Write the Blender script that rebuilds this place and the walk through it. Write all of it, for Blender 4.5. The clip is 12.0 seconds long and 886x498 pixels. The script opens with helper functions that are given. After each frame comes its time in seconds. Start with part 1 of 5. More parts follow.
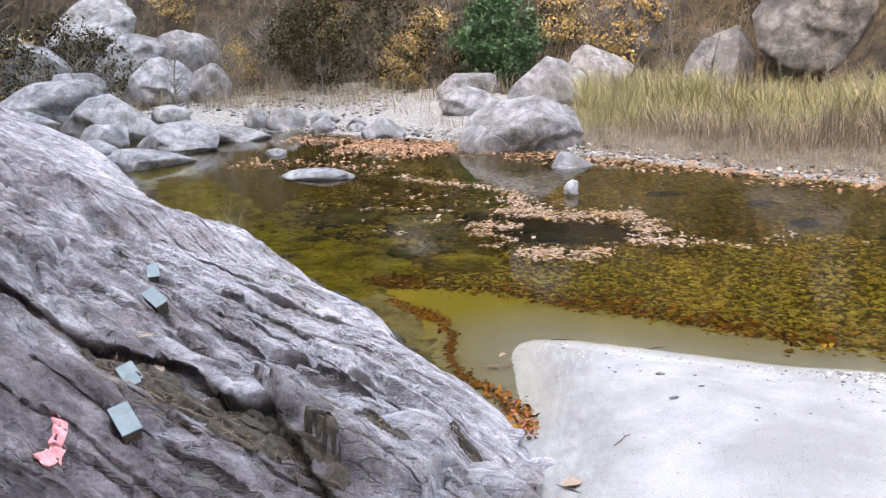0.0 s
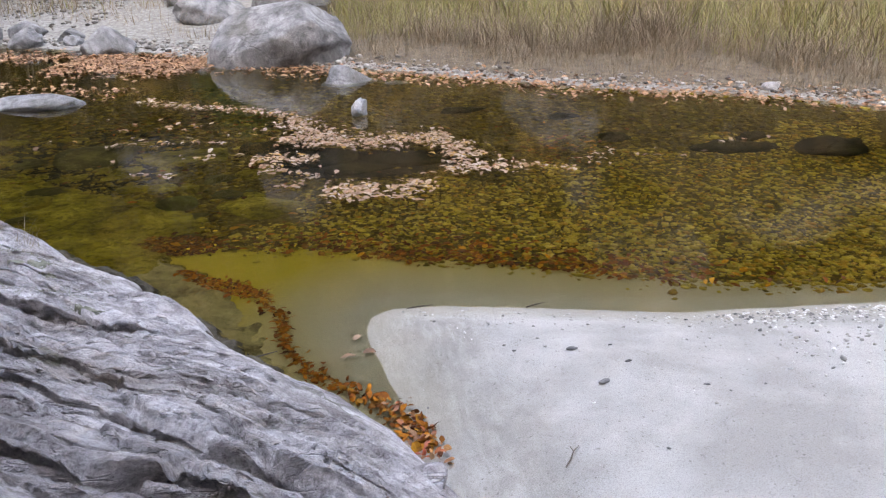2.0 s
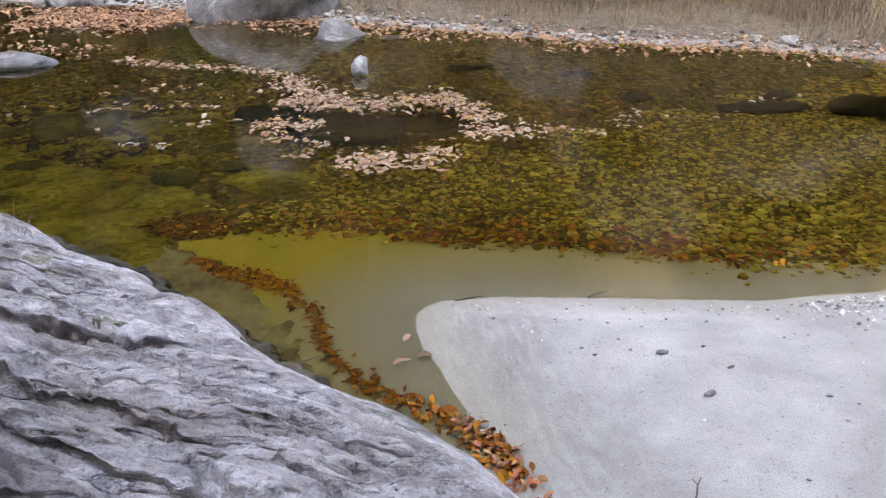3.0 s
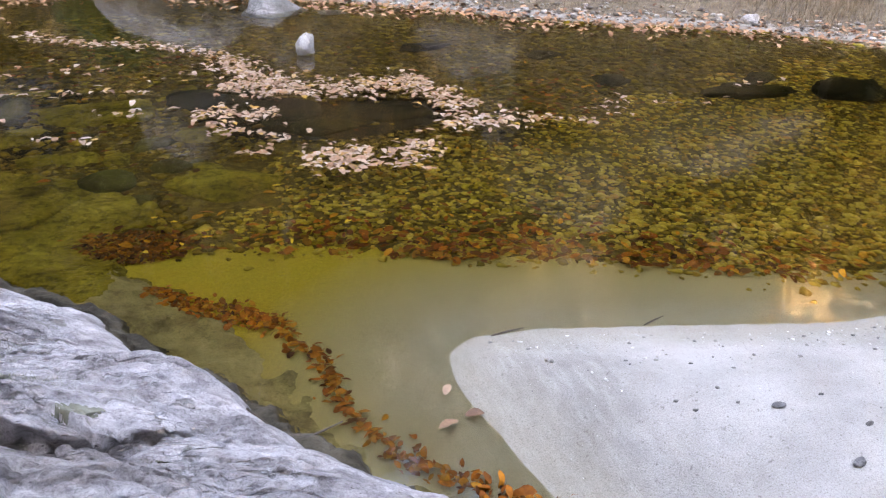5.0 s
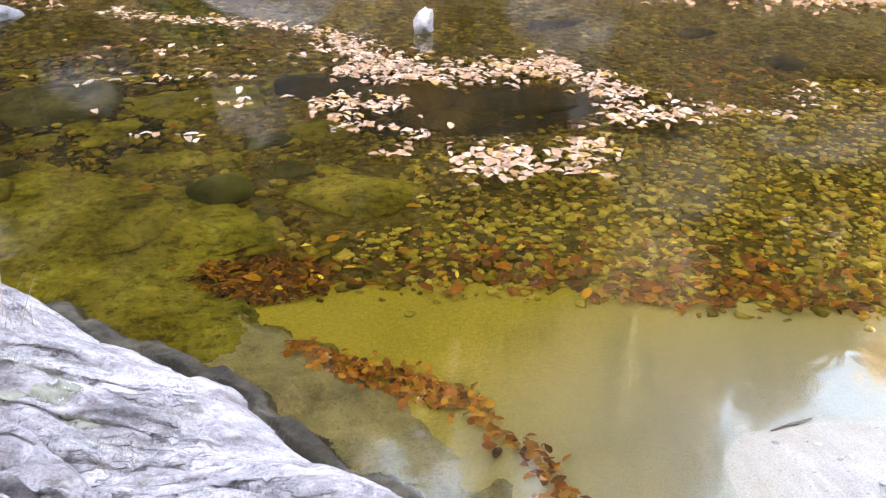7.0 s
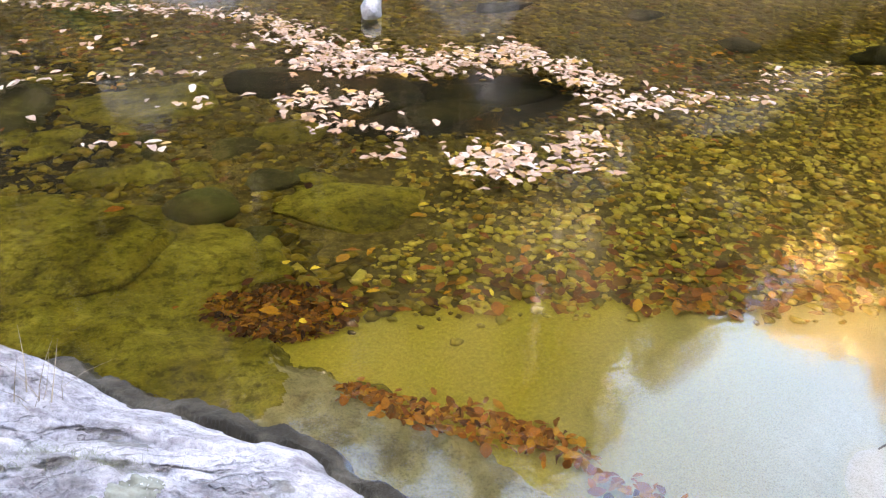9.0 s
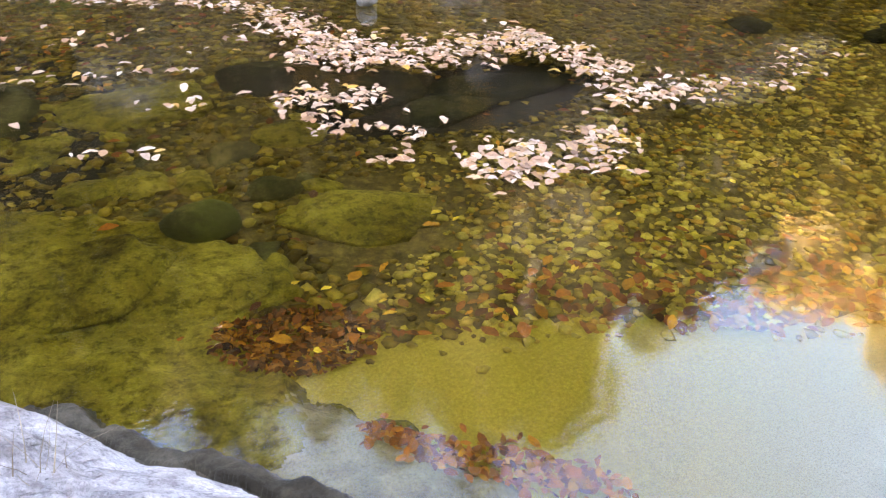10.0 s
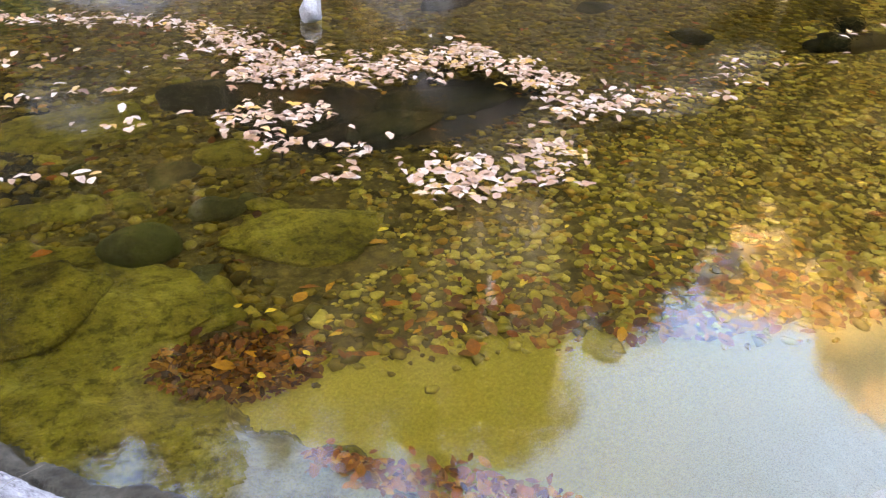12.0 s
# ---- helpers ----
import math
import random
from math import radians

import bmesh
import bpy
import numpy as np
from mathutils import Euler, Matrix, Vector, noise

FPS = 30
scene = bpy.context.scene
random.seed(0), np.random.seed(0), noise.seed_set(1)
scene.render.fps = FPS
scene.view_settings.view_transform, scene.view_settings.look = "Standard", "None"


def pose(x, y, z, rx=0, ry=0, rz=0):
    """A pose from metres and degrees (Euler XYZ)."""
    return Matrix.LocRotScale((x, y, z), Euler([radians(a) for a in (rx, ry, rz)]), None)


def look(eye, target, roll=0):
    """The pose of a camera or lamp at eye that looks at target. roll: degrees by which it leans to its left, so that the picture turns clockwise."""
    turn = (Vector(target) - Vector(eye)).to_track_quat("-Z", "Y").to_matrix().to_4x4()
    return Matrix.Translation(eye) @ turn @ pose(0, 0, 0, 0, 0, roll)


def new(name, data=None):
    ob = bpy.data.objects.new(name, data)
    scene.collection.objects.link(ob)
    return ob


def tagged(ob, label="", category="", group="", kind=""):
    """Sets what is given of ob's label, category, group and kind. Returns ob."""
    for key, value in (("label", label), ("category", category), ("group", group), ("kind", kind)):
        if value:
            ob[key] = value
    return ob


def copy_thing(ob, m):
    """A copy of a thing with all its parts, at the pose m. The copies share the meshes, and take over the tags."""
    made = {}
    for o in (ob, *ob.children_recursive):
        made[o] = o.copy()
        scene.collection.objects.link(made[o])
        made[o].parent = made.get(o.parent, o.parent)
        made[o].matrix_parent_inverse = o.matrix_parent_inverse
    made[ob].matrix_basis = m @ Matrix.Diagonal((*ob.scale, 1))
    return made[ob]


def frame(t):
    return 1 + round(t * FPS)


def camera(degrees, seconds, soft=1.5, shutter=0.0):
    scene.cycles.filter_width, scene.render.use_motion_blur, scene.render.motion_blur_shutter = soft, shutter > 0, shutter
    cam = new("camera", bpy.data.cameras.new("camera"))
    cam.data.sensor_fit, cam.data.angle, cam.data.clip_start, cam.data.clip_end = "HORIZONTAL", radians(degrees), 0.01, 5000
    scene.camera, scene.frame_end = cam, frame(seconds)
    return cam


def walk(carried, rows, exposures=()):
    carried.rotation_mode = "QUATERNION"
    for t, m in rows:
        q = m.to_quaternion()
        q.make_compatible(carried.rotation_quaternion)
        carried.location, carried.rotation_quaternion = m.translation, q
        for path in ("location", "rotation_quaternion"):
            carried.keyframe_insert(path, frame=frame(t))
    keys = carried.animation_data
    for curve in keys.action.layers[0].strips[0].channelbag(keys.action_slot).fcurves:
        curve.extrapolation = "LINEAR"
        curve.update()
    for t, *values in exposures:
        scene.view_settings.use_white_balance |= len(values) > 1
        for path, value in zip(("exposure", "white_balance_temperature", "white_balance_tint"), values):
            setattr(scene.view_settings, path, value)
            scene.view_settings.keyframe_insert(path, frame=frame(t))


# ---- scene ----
cam = camera(57.3, 12.0, 1.25)
PATH = [
    (0, (1.471, -3.666, 2.846), (1.168, -1.769, 2.291), -2.4),
    (0.5, (1.197, -3.286, 2.81), (1.094, -1.387, 2.192), -0.6),
    (1, (0.936, -2.921, 2.742), (0.994, -1.033, 2.086), 0.2),
    (1.5, (0.798, -2.539, 2.685), (1.033, -0.689, 1.963), -1.1),
    (2, (0.64, -2.064, 2.684), (0.971, -0.251, 1.907), -0.6),
    (2.5, (0.374, -1.702, 2.641), (0.748, 0.09, 1.836), -0.4),
    (3, (0.223, -1.291, 2.637), (0.623, 0.457, 1.752), -0.3),
    (3.2, (0.175, -1.169, 2.658), (0.586, 0.562, 1.744), -0.2),
    (4.8, (-0.2, -0.249, 2.438), (0.419, 1.41, 1.508), 2.4),
    (5, (-0.216, -0.152, 2.435), (0.408, 1.504, 1.502), 1.9),
    (5.5, (-0.23, 0.204, 2.327), (0.425, 1.839, 1.38), 2.3),
    (6, (-0.333, 0.489, 2.308), (0.348, 2.106, 1.348), 5.4),
    (6.5, (-0.495, 0.751, 2.316), (0.155, 2.37, 1.338), 5.3),
    (7, (-0.573, 1.215, 2.143), (-0.086, 2.886, 1.157), 0.8),
    (7.2, (-0.553, 1.254, 2.118), (-0.076, 2.932, 1.141), 1.0),
    (8.8, (-1.097, 1.770, 2.119), (-0.366, 3.324, 1.095), 3.0),
    (9, (-1.136, 1.841, 2.131), (-0.397, 3.388, 1.101), 2.6),
    (9.5, (-1.136, 1.883, 2.098), (-0.405, 3.429, 1.062), 2.4),
    (10, (-1.134, 2.196, 2.172), (-0.384, 3.698, 1.085), 1.7),
    (10.5, (-1.089, 2.225, 2.185), (-0.323, 3.727, 1.108), 1.4),
    (11, (-1.076, 2.262, 2.217), (-0.305, 3.746, 1.120), 0.8),
    (11.5, (-1.029, 2.245, 2.223), (-0.229, 3.726, 1.144), 1.2),
    (12, (-1.057, 2.228, 2.142), (-0.206, 3.701, 1.090), 2.0),
]
walk(cam, [(t, look(eye, target, roll)) for t, eye, target, roll in PATH], [(0, 4.65, 9300, 13), (0.8, 4.25, 9300, 13), (3.2, 4.25, 9000, 14), (5.0, 4.5, 8700, 15), (6.0, 4.42, 8700, 15), (7.0, 5.17, 9000, 14), (9, 5.12, 8500, 13), (12, 5.02, 8000, 13)])

# ---- light ----
world = bpy.data.worlds.new("sky")
world.use_nodes = True
scene.world = world
wn = world.node_tree.nodes
sky = wn.new("ShaderNodeTexSky")
sky.sky_type, sky.sun_disc = "NISHITA", False
sky.sun_elevation, sky.sun_rotation = radians(32), radians(215)
sky.air_density, sky.dust_density = 1.0, 3.0
world.node_tree.links.new(sky.outputs[0], wn["Background"].inputs[0])
wn["Background"].inputs[1].default_value = 0.15
sun_data = bpy.data.lights.new("sun", "SUN")
sun_data.energy, sun_data.angle, sun_data.color = 4.0, radians(0.6), (1.0, 0.95, 0.87)
sun = new("sun", sun_data)
sun.matrix_world = look((-28.7, -41.0, 31.3), (0, 0, 0))


# ---- arithmetic of surfaces ----
def lattice(ix, iy, seed):
    n = (ix.astype(np.int64) * 374761393 + iy.astype(np.int64) * 668265263 + seed * 1274126177) & 0xFFFFFFFF
    n = ((n ^ (n >> 13)) * 1274126177) & 0xFFFFFFFF
    return ((n ^ (n >> 16)) & 0xFFFF) / 65535.0


def vnoise(x, y, seed=0):
    ix, iy = np.floor(x), np.floor(y)
    fx, fy = x - ix, y - iy
    fx, fy = fx * fx * (3 - 2 * fx), fy * fy * (3 - 2 * fy)
    a, b = lattice(ix, iy, seed), lattice(ix + 1, iy, seed)
    c, d = lattice(ix, iy + 1, seed), lattice(ix + 1, iy + 1, seed)
    return (a + (b - a) * fx) * (1 - fy) + (c + (d - c) * fx) * fy


def fbm(x, y, seed=0, octaves=4):
    total, amp, norm = 0, 1.0, 0
    for k in range(octaves):
        total = total + amp * (vnoise(x * 2 ** k + 17.3 * k, y * 2 ** k - 9.1 * k, seed + k) - 0.5)
        norm += amp
        amp *= 0.5
    return total / norm


def smooth(a, b, x):
    k = np.clip((x - a) / (b - a), 0.0, 1.0)
    return k * k * (3 - 2 * k)


def line_distance(x, y, line):
    """Signed distance to an open line: positive to its right-hand side."""
    best, side = np.full(np.shape(x), 1e9), np.ones(np.shape(x))
    for (ax, ay), (bx, by) in zip(line[:-1], line[1:]):
        dx, dy = bx - ax, by - ay
        k = np.clip(((x - ax) * dx + (y - ay) * dy) / (dx * dx + dy * dy), 0, 1)
        ex, ey = x - ax - k * dx, y - ay - k * dy
        d = np.hypot(ex, ey)
        near = d < best - 1e-9
        best = np.where(near, d, best)
        side = np.where(near, np.where(dx * (y - ay) - dy * (x - ax) > 0, -1.0, 1.0), side)
    return best * side


# shoreline of the sand spit, of the far bank, and the foot of the rock slab
SAND = [(30, -3), (14, 1.2), (8, 2.3), (4.8, 2.55), (3.2, 2.7), (2.3, 2.95), (1.57, 3.14), (1.2, 3.17), (1.05, 3.06), (1.0, 2.8), (1.1, 2.1), (1.15, 1.7), (0.9, 1.3), (0.2, 1.5), (-1.4, 3.0), (-4, 5.4), (-8.5, 11), (-12.5, 14), (-40, 31)]
FAR = [(-40, 34), (-20, 22), (-9.5, 16.5), (-8.0, 17.6), (-5.5, 17.4), (-4, 16.4), (-2.4, 15.8), (-0.8, 14.4), (1.6, 13.0), (3.7, 11.5), (5.4, 10.2), (7.6, 9.2), (8.9, 8.0), (13, 6.2), (30, 2)]
EDGE = [(4.5, -9), (2.7, -3.5), (1.75, -0.2), (1.35, 0.9), (1.07, 1.57), (0.66, 2.12), (0.27, 2.48), (0.1, 2.8), (-0.08, 3.12), (-0.4, 3.5), (-0.6, 3.87), (-0.85, 4.15), (-1.25, 4.52), (-1.75, 4.98), (-3.0, 5.9), (-4.3, 7.2), (-5.8, 9.2), (-8, 12), (-12, 15), (-25, 22)]


# where the sandy bed gives way to pebbles
PEBBLE_EDGE = [(-9, 7.0), (-2.2, 5.6), (-0.9, 4.95), (-0.1, 4.8), (0.4, 4.6), (0.95, 4.4), (1.4, 4.1), (2.2, 3.85), (2.8, 3.5), (3.4, 3.2), (4.6, 2.85), (9, 2.4)]


def ground_height(x, y):
    near, far = -line_distance(x, y, SAND), -line_distance(x, y, FAR)
    wob = 0.25 * fbm(x * 0.7, y * 0.7, 3)
    d = np.minimum(-near, -far) + wob * smooth(0.3, 2.0, np.minimum(-near, -far))
    bed = -0.62 * (1 - np.exp(-(np.maximum(d, 0) / 2.4) ** 1.3)) + 0.05 * fbm(x * 1.5, y * 1.5, 8) * smooth(0.3, 1.5, d)
    n = np.maximum(near, 0)
    # Beyond 8.5 m rises an unseen hill, added to shade the pool.
    sand = 0.25 * (1 - np.exp(-(n / 0.72) ** 1.45)) + 0.014 * fbm(x * 7, y * 4, 9) * smooth(0.05, 0.5, n) + 0.05 * np.minimum(n, 6) + 0.02 * fbm(x * 2.2, y * 2.2, 5) * smooth(0.1, 0.7, n) + np.minimum(2.6 * np.maximum(n - 8.5, 0), 39.5 - 6 * smooth(-14, -8, x) + 40 * smooth(-15, -34, x) * smooth(-34, -20, y))
    f = np.maximum(far, 0)
    bank = 0.10 * np.minimum(f, 6) + 0.12 * fbm(x * 0.8, y * 0.8, 6) * smooth(0.3, 2, f)
    hill = hill_rise(x, y) * smooth(5, 12, f)
    print_a = 0.035 * np.exp(-((x - 2.2) ** 2 / 0.03 + (y - 0.75) ** 2 / 0.012)) + 0.022 * np.exp(-((x - 1.75) ** 2 / 0.02 + (y - 1.45) ** 2 / 0.008)) + 0.025 * np.exp(-((x - 2.9) ** 2 / 0.03 + (y - 1.0) ** 2 / 0.01))
    return np.where(near > 0, sand - print_a, np.where(far > 0, bank + hill, bed))


def hill_rise(x, y):
    """The wooded valley side across the stream, lower where the valley opens."""
    az = np.degrees(np.arctan2(x + 1, y - 1.5))
    r = np.hypot(x, y)
    rise = 0.94 - 0.36 * smooth(38, 43, az) - 0.32 * smooth(43, 50, az) + 0.017 * np.clip(az - 52, 0, 18) + 0.30 * smooth(72, 95, az)
    start = 23 - 6 * smooth(20, 40, az)
    h = np.maximum(r - start, 0) * 1.4 * rise + 0.9 * fbm(x * 0.25, y * 0.25, 11) * np.clip(r - start, 0, 12)
    return np.minimum(h, rise * 62 + 8 * fbm(x * 0.08, y * 0.08, 12))


STRATA = (-0.88, 0.475)
# the long open joints of the slab: line, depth, half width, how far the far side stands above the near one
JOINTS = [
    ([(-0.75, -0.98), (-0.4, -0.91), (-0.27, -0.86), (-0.17, -0.8), (-0.02, -0.8), (0.15, -0.89), (0.32, -0.86), (0.42, -0.98), (0.55, -1.1)], 0.10, 0.035, 0.05),
    ([(-1.5, 2.38), (-1.01, 2.25), (-0.85, 2.2), (-0.69, 2.12), (-0.55, 2.15), (-0.38, 2.25)], 0.10, 0.03, 0.035),
    ([(-0.5, 0.86), (-0.29, 0.74), (-0.18, 0.72), (-0.05, 0.64)], 0.08, 0.03, 0.03),
    ([(0.09, 0.53), (0.2, 0.47), (0.33, 0.46), (0.45, 0.38)], 0.07, 0.028, 0.03),
    ([(-0.9, 1.45), (-0.6, 1.3), (-0.42, 1.36), (-0.2, 1.2)], 0.06, 0.024, 0.025),
    ([(-1.9, 3.2), (-1.5, 3.05), (-1.2, 3.1), (-0.95, 2.95)], 0.08, 0.03, 0.03),
    ([(-0.25, 0.05), (0.0, -0.05), (0.25, -0.02), (0.5, -0.15), (0.7, -0.12)], 0.06, 0.025, 0.03),
    ([(0.1, 1.35), (0.3, 1.22), (0.5, 1.2)], 0.04, 0.022, 0.015),
]


def terraced(h, step, sharp):
    """How far a bedding plane's ledge lifts or lowers a slope of height h."""
    k = h / step
    frac = k - np.floor(k)
    return (np.floor(k) + smooth(0.5 - sharp, 0.5 + sharp, frac) - k) * step


def blocks(x, y, seed):
    """Cells of broken rock: distance to the nearest joint, a random level for each cell and the place within it."""
    ix, iy = np.floor(x), np.floor(y)
    f1, f2 = np.full(x.shape, 9.0), np.full(x.shape, 9.0)
    level, dx, dy = np.zeros(x.shape), np.zeros(x.shape), np.zeros(x.shape)
    for ox in (-1, 0, 1):
        for oy in (-1, 0, 1):
            cx, cy = ix + ox, iy + oy
            ex = cx + lattice(cx, cy, seed) - x
            ey = cy + lattice(cx, cy, seed + 1) - y
            d = np.hypot(ex, ey)
            first = d < f1
            f2 = np.where(first, f1, np.minimum(f2, d))
            level = np.where(first, lattice(cx, cy, seed + 2), level)
            dx, dy = np.where(first, -ex, dx), np.where(first, -ey, dy)
            f1 = np.where(first, d, f1)
    return f2 - f1, level, dx, dy


BEDS = (-0.993, 0.12)


def layers(x, y):
    """The thin beds of the rock: place within the bed, where it breaks out, its height and its overhang."""
    u = (x - 1.05) * BEDS[0] + (y - 1.65) * BEDS[1]
    v = (x - 1.05) * -BEDS[1] + (y - 1.65) * BEDS[0]
    out = []
    for k, amp, lean, bend, seed in ((4.2, 0.013, 0.020, 0.9, 150), (9.5, 0.010, 0.014, 1.1, 153), (19.0, 0.006, 0.008, 1.3, 156)):
        bed = v * k + bend * fbm(u * k * 0.16, v * k * 0.3, seed) * 2 + 0.5 * fbm(u * k * 0.8, v * k * 0.8, seed + 1, 5)
        here = smooth(0.42, 0.62, vnoise(u * k * 0.2 + 5, v * k * 0.3, seed + 2))
        out.append((bed - np.floor(bed), here, amp, lean))
    return out


def rock_lean(x, y):
    """How far the edges of the beds and joints overhang, along x and y."""
    s = -line_distance(x, y, EDGE)
    live = smooth(0.10, 0.5, s)
    out = sum(here * lean * within ** 2 for within, here, amp, lean in layers(x, y))
    for line, depth, width, lift in JOINTS:
        d = -(line_distance(x, y, line) + 0.03 * fbm(x * 9, y * 9, 160))
        out = out + 1.6 * lift * smooth(0.008, 0.03, d) * (1 - smooth(0.03, 0.25, d))
    out = out * live
    return -BEDS[1] * out, BEDS[0] * out


def inside_slab(x, y):
    """How far within the slab's ragged edge, negative outside it."""
    return -line_distance(x, y, EDGE) - 0.04 * smooth(0.9, 0.5, x) + (0.11 * fbm(x * 2.6, y * 2.6, 21, 5) + 0.05 * fbm(x * 8, y * 8, 22)) * smooth(1.1, 0.6, x) - 0.09 * np.exp(-((x - 0.12) ** 2 + (y - 2.66) ** 2) / 0.02)


def rock_height(x, y):
    s = inside_slab(x, y)
    u = (x - 1.05) * STRATA[0] + (y - 1.65) * STRATA[1]
    v = (x - 1.05) * -STRATA[1] + (y - 1.65) * STRATA[0]
    e = (x - 1.05) * -0.70 + (y - 1.65) * 0.71
    step = 0.14 + 0.09 * smooth(-0.4, 1.6, e) - 0.13 * smooth(1.7, 2.5, e) * (1 - smooth(3.3, 4.0, e))
    p = np.maximum(s + 0.10 * fbm(u * 2.2, v * 2.2, 33) * smooth(0.0, 0.3, s), 0)
    z = step * (1 - np.exp(-p / 0.08)) + 0.47 * np.minimum(p, 2.9) + 0.12 * np.clip(p - 2.9, 0, 3) + 0.7 * np.maximum(p - 6.5, 0)
    z = z + smooth(3.5, 8, e) * 0.25 * p ** 0.5
    z = z + 0.16 * smooth(3.5, 4.0, e) * (1 - smooth(4.6, 6.0, e)) * smooth(0.25, 0.5, s)
    live = smooth(0.02, 0.45, s)
    z = z + live * (0.22 * fbm(u * 0.55, v * 1.0, 26) + 0.10 * fbm(u * 1.3, v * 3.0, 35))
    wu, wv = u + 0.16 * fbm(u * 1.6, v * 1.6, 41), v + 0.10 * fbm(u * 1.6, v * 2.6, 42)
    broken = 0.25 + 0.75 * smooth(0.9, 1.7, p - 0.35 * e + 0.7)
    joint, level, dx, dy = blocks(wu * 0.8, wv * 1.9, 100)
    wild = smooth(2.4, 4.2, e)
    z = z + live * broken * ((0.08 + 0.16 * wild + 0.22 * smooth(3.9, 5.0, e)) * (level - 0.5) + (0.07 + 0.12 * wild) * dy * (level - 0.3))
    z = z - live * (0.07 + 0.08 * wild) * smooth(0.40, 0.58, vnoise(u * 1.1, v * 1.1, 48)) * (1 - smooth(0.0, 0.05, joint))
    for ku, kv, seed, step, depth, width in ((0.55, 2.3, 60, 0.030, 0.035, 0.05), (1.1, 4.6, 63, 0.018, 0.025, 0.07), (2.4, 10.0, 66, 0.010, 0.014, 0.12)):
        side = 2 * vnoise(wu * ku, wv * kv, seed) - 1 + 0.12 * fbm(wu * ku * 5, wv * kv * 4, seed + 1)
        here = smooth(0.40, 0.56, vnoise(wu * ku * 1.3 + 9, wv * kv * 0.6, seed + 2)) * (0.4 + 0.6 * broken)
        z = z + live * here * step * np.tanh(side * 30)
        z = z - live * here * depth * (1 - smooth(0.0, width, np.abs(side + 0.02)))
    for ku, kv, seed, rise, tilt, gap in ((1.7, 3.6, 110, 0.040, 0.050, 0.020), (4.0, 8.5, 114, 0.022, 0.030, 0.012), (9.5, 19.0, 118, 0.009, 0.014, 0.005)):
        joint, level, dx, dy = blocks(wu * ku + 0.35 * fbm(wu * ku * 2, wv * kv * 2, seed + 3), wv * kv + 0.35 * fbm(wu * ku * 2, wv * kv * 2, seed + 5), seed)
        chipped = (0.30 + 0.70 * broken) * (0.35 + 0.65 * smooth(0.38, 0.58, vnoise(wu * ku * 0.45, wv * kv * 0.35, seed + 7)))
        z = z + live * chipped * (rise * (level - 0.5) + tilt * (dy * (level - 0.25) + dx * (np.mod(level * 7.3, 1) - 0.5)) - gap * (1 - smooth(0.0, 0.07, joint)))
    z = z + live * (0.026 * fbm(u * 3.5, v * 8, 27) + 0.018 * fbm(u * 9, v * 22, 28, 4))
    for within, here, amp, lean in layers(x, y):
        z = z + live * here * amp * (within - 0.5 - 0.9 * (1 - smooth(0.0, 0.12, within)))
    for line, depth, width, lift in JOINTS:
        d = line_distance(x, y, line) + 0.03 * fbm(x * 9, y * 9, 160)
        near = np.abs(d)
        open_here = 0.35 + 0.65 * smooth(0.35, 0.6, vnoise(x * 7, y * 7, 161))
        z = z - live * depth * open_here * (1 - smooth(width * 0.35, width, near)) - live * lift * np.tanh(d / 0.012) * (1 - smooth(0.04, 0.30, near))
    rag = 1 - np.abs(2 * vnoise(wu * 6, wv * 19, 70) - 1)
    z = z - live * 0.022 * smooth(0.80, 0.97, rag)
    z = z - live * 0.04 * smooth(0.86, 0.93, vnoise(wu * 9, wv * 14, 31))
    z = z + smooth(0.1, 1.0, s) * np.clip(0.17 * (1.75 - y), 0, 0.46) + live * 0.12 * smooth(1.9, 2.6, p) * smooth(0.2, -0.2, x)
    q = np.maximum(-s, 0)
    rag = 0.5 + 1.4 * fbm(u * 5.0, v * 5.0, 29, 5)
    reach = 0.42 + 0.06 * rag + 1.1 * smooth(3.0, 4.0, e + 1.2 * fbm(x * 2.2, y * 2.2, 32))
    ledge = 0.07 + 0.15 * rag
    under = 0.035 + 0.09 * (rag - 0.5) - 0.10 * smooth(ledge * 0.55, ledge, q) - 0.20 * q - 0.8 * np.maximum(q - reach, 0) + 0.03 * fbm(u * 2, v * 3, 30) * smooth(0.05, 0.3, q) + 0.10 * fbm(x * 1.6, y * 1.6, 34) * smooth(0.3, 0.8, q)
    under = np.where(x > 0.55, np.minimum(under, -0.035 - 0.26 * q), under)
    return np.where(s > 0, z, under)


def surface(x, y):
    """The height of whatever is walked on at that place."""
    a, b = np.array([float(x)]), np.array([float(y)])
    return float(max(ground_height(a, b)[0], rock_height(a, b)[0]))


# ---- materials ----
def material(name, rough=0.8, bump=0.0, metallic=0.0):
    m = bpy.data.materials.new(name)
    m.use_nodes = True
    b = m.node_tree.nodes["Principled BSDF"]
    b.inputs["Roughness"].default_value = rough
    b.inputs["Metallic"].default_value = metallic
    return m, m.node_tree.nodes, m.node_tree.links, b


def ramp(nodes, links, source, stops):
    r = nodes.new("ShaderNodeValToRGB")
    e = r.color_ramp.elements
    while len(e) < len(stops):
        e.new(0.5)
    for k, (at, c) in enumerate(stops):
        e[k].position, e[k].color = at, (*c, 1)
    links.new(source, r.inputs[0])
    return r.outputs[0]


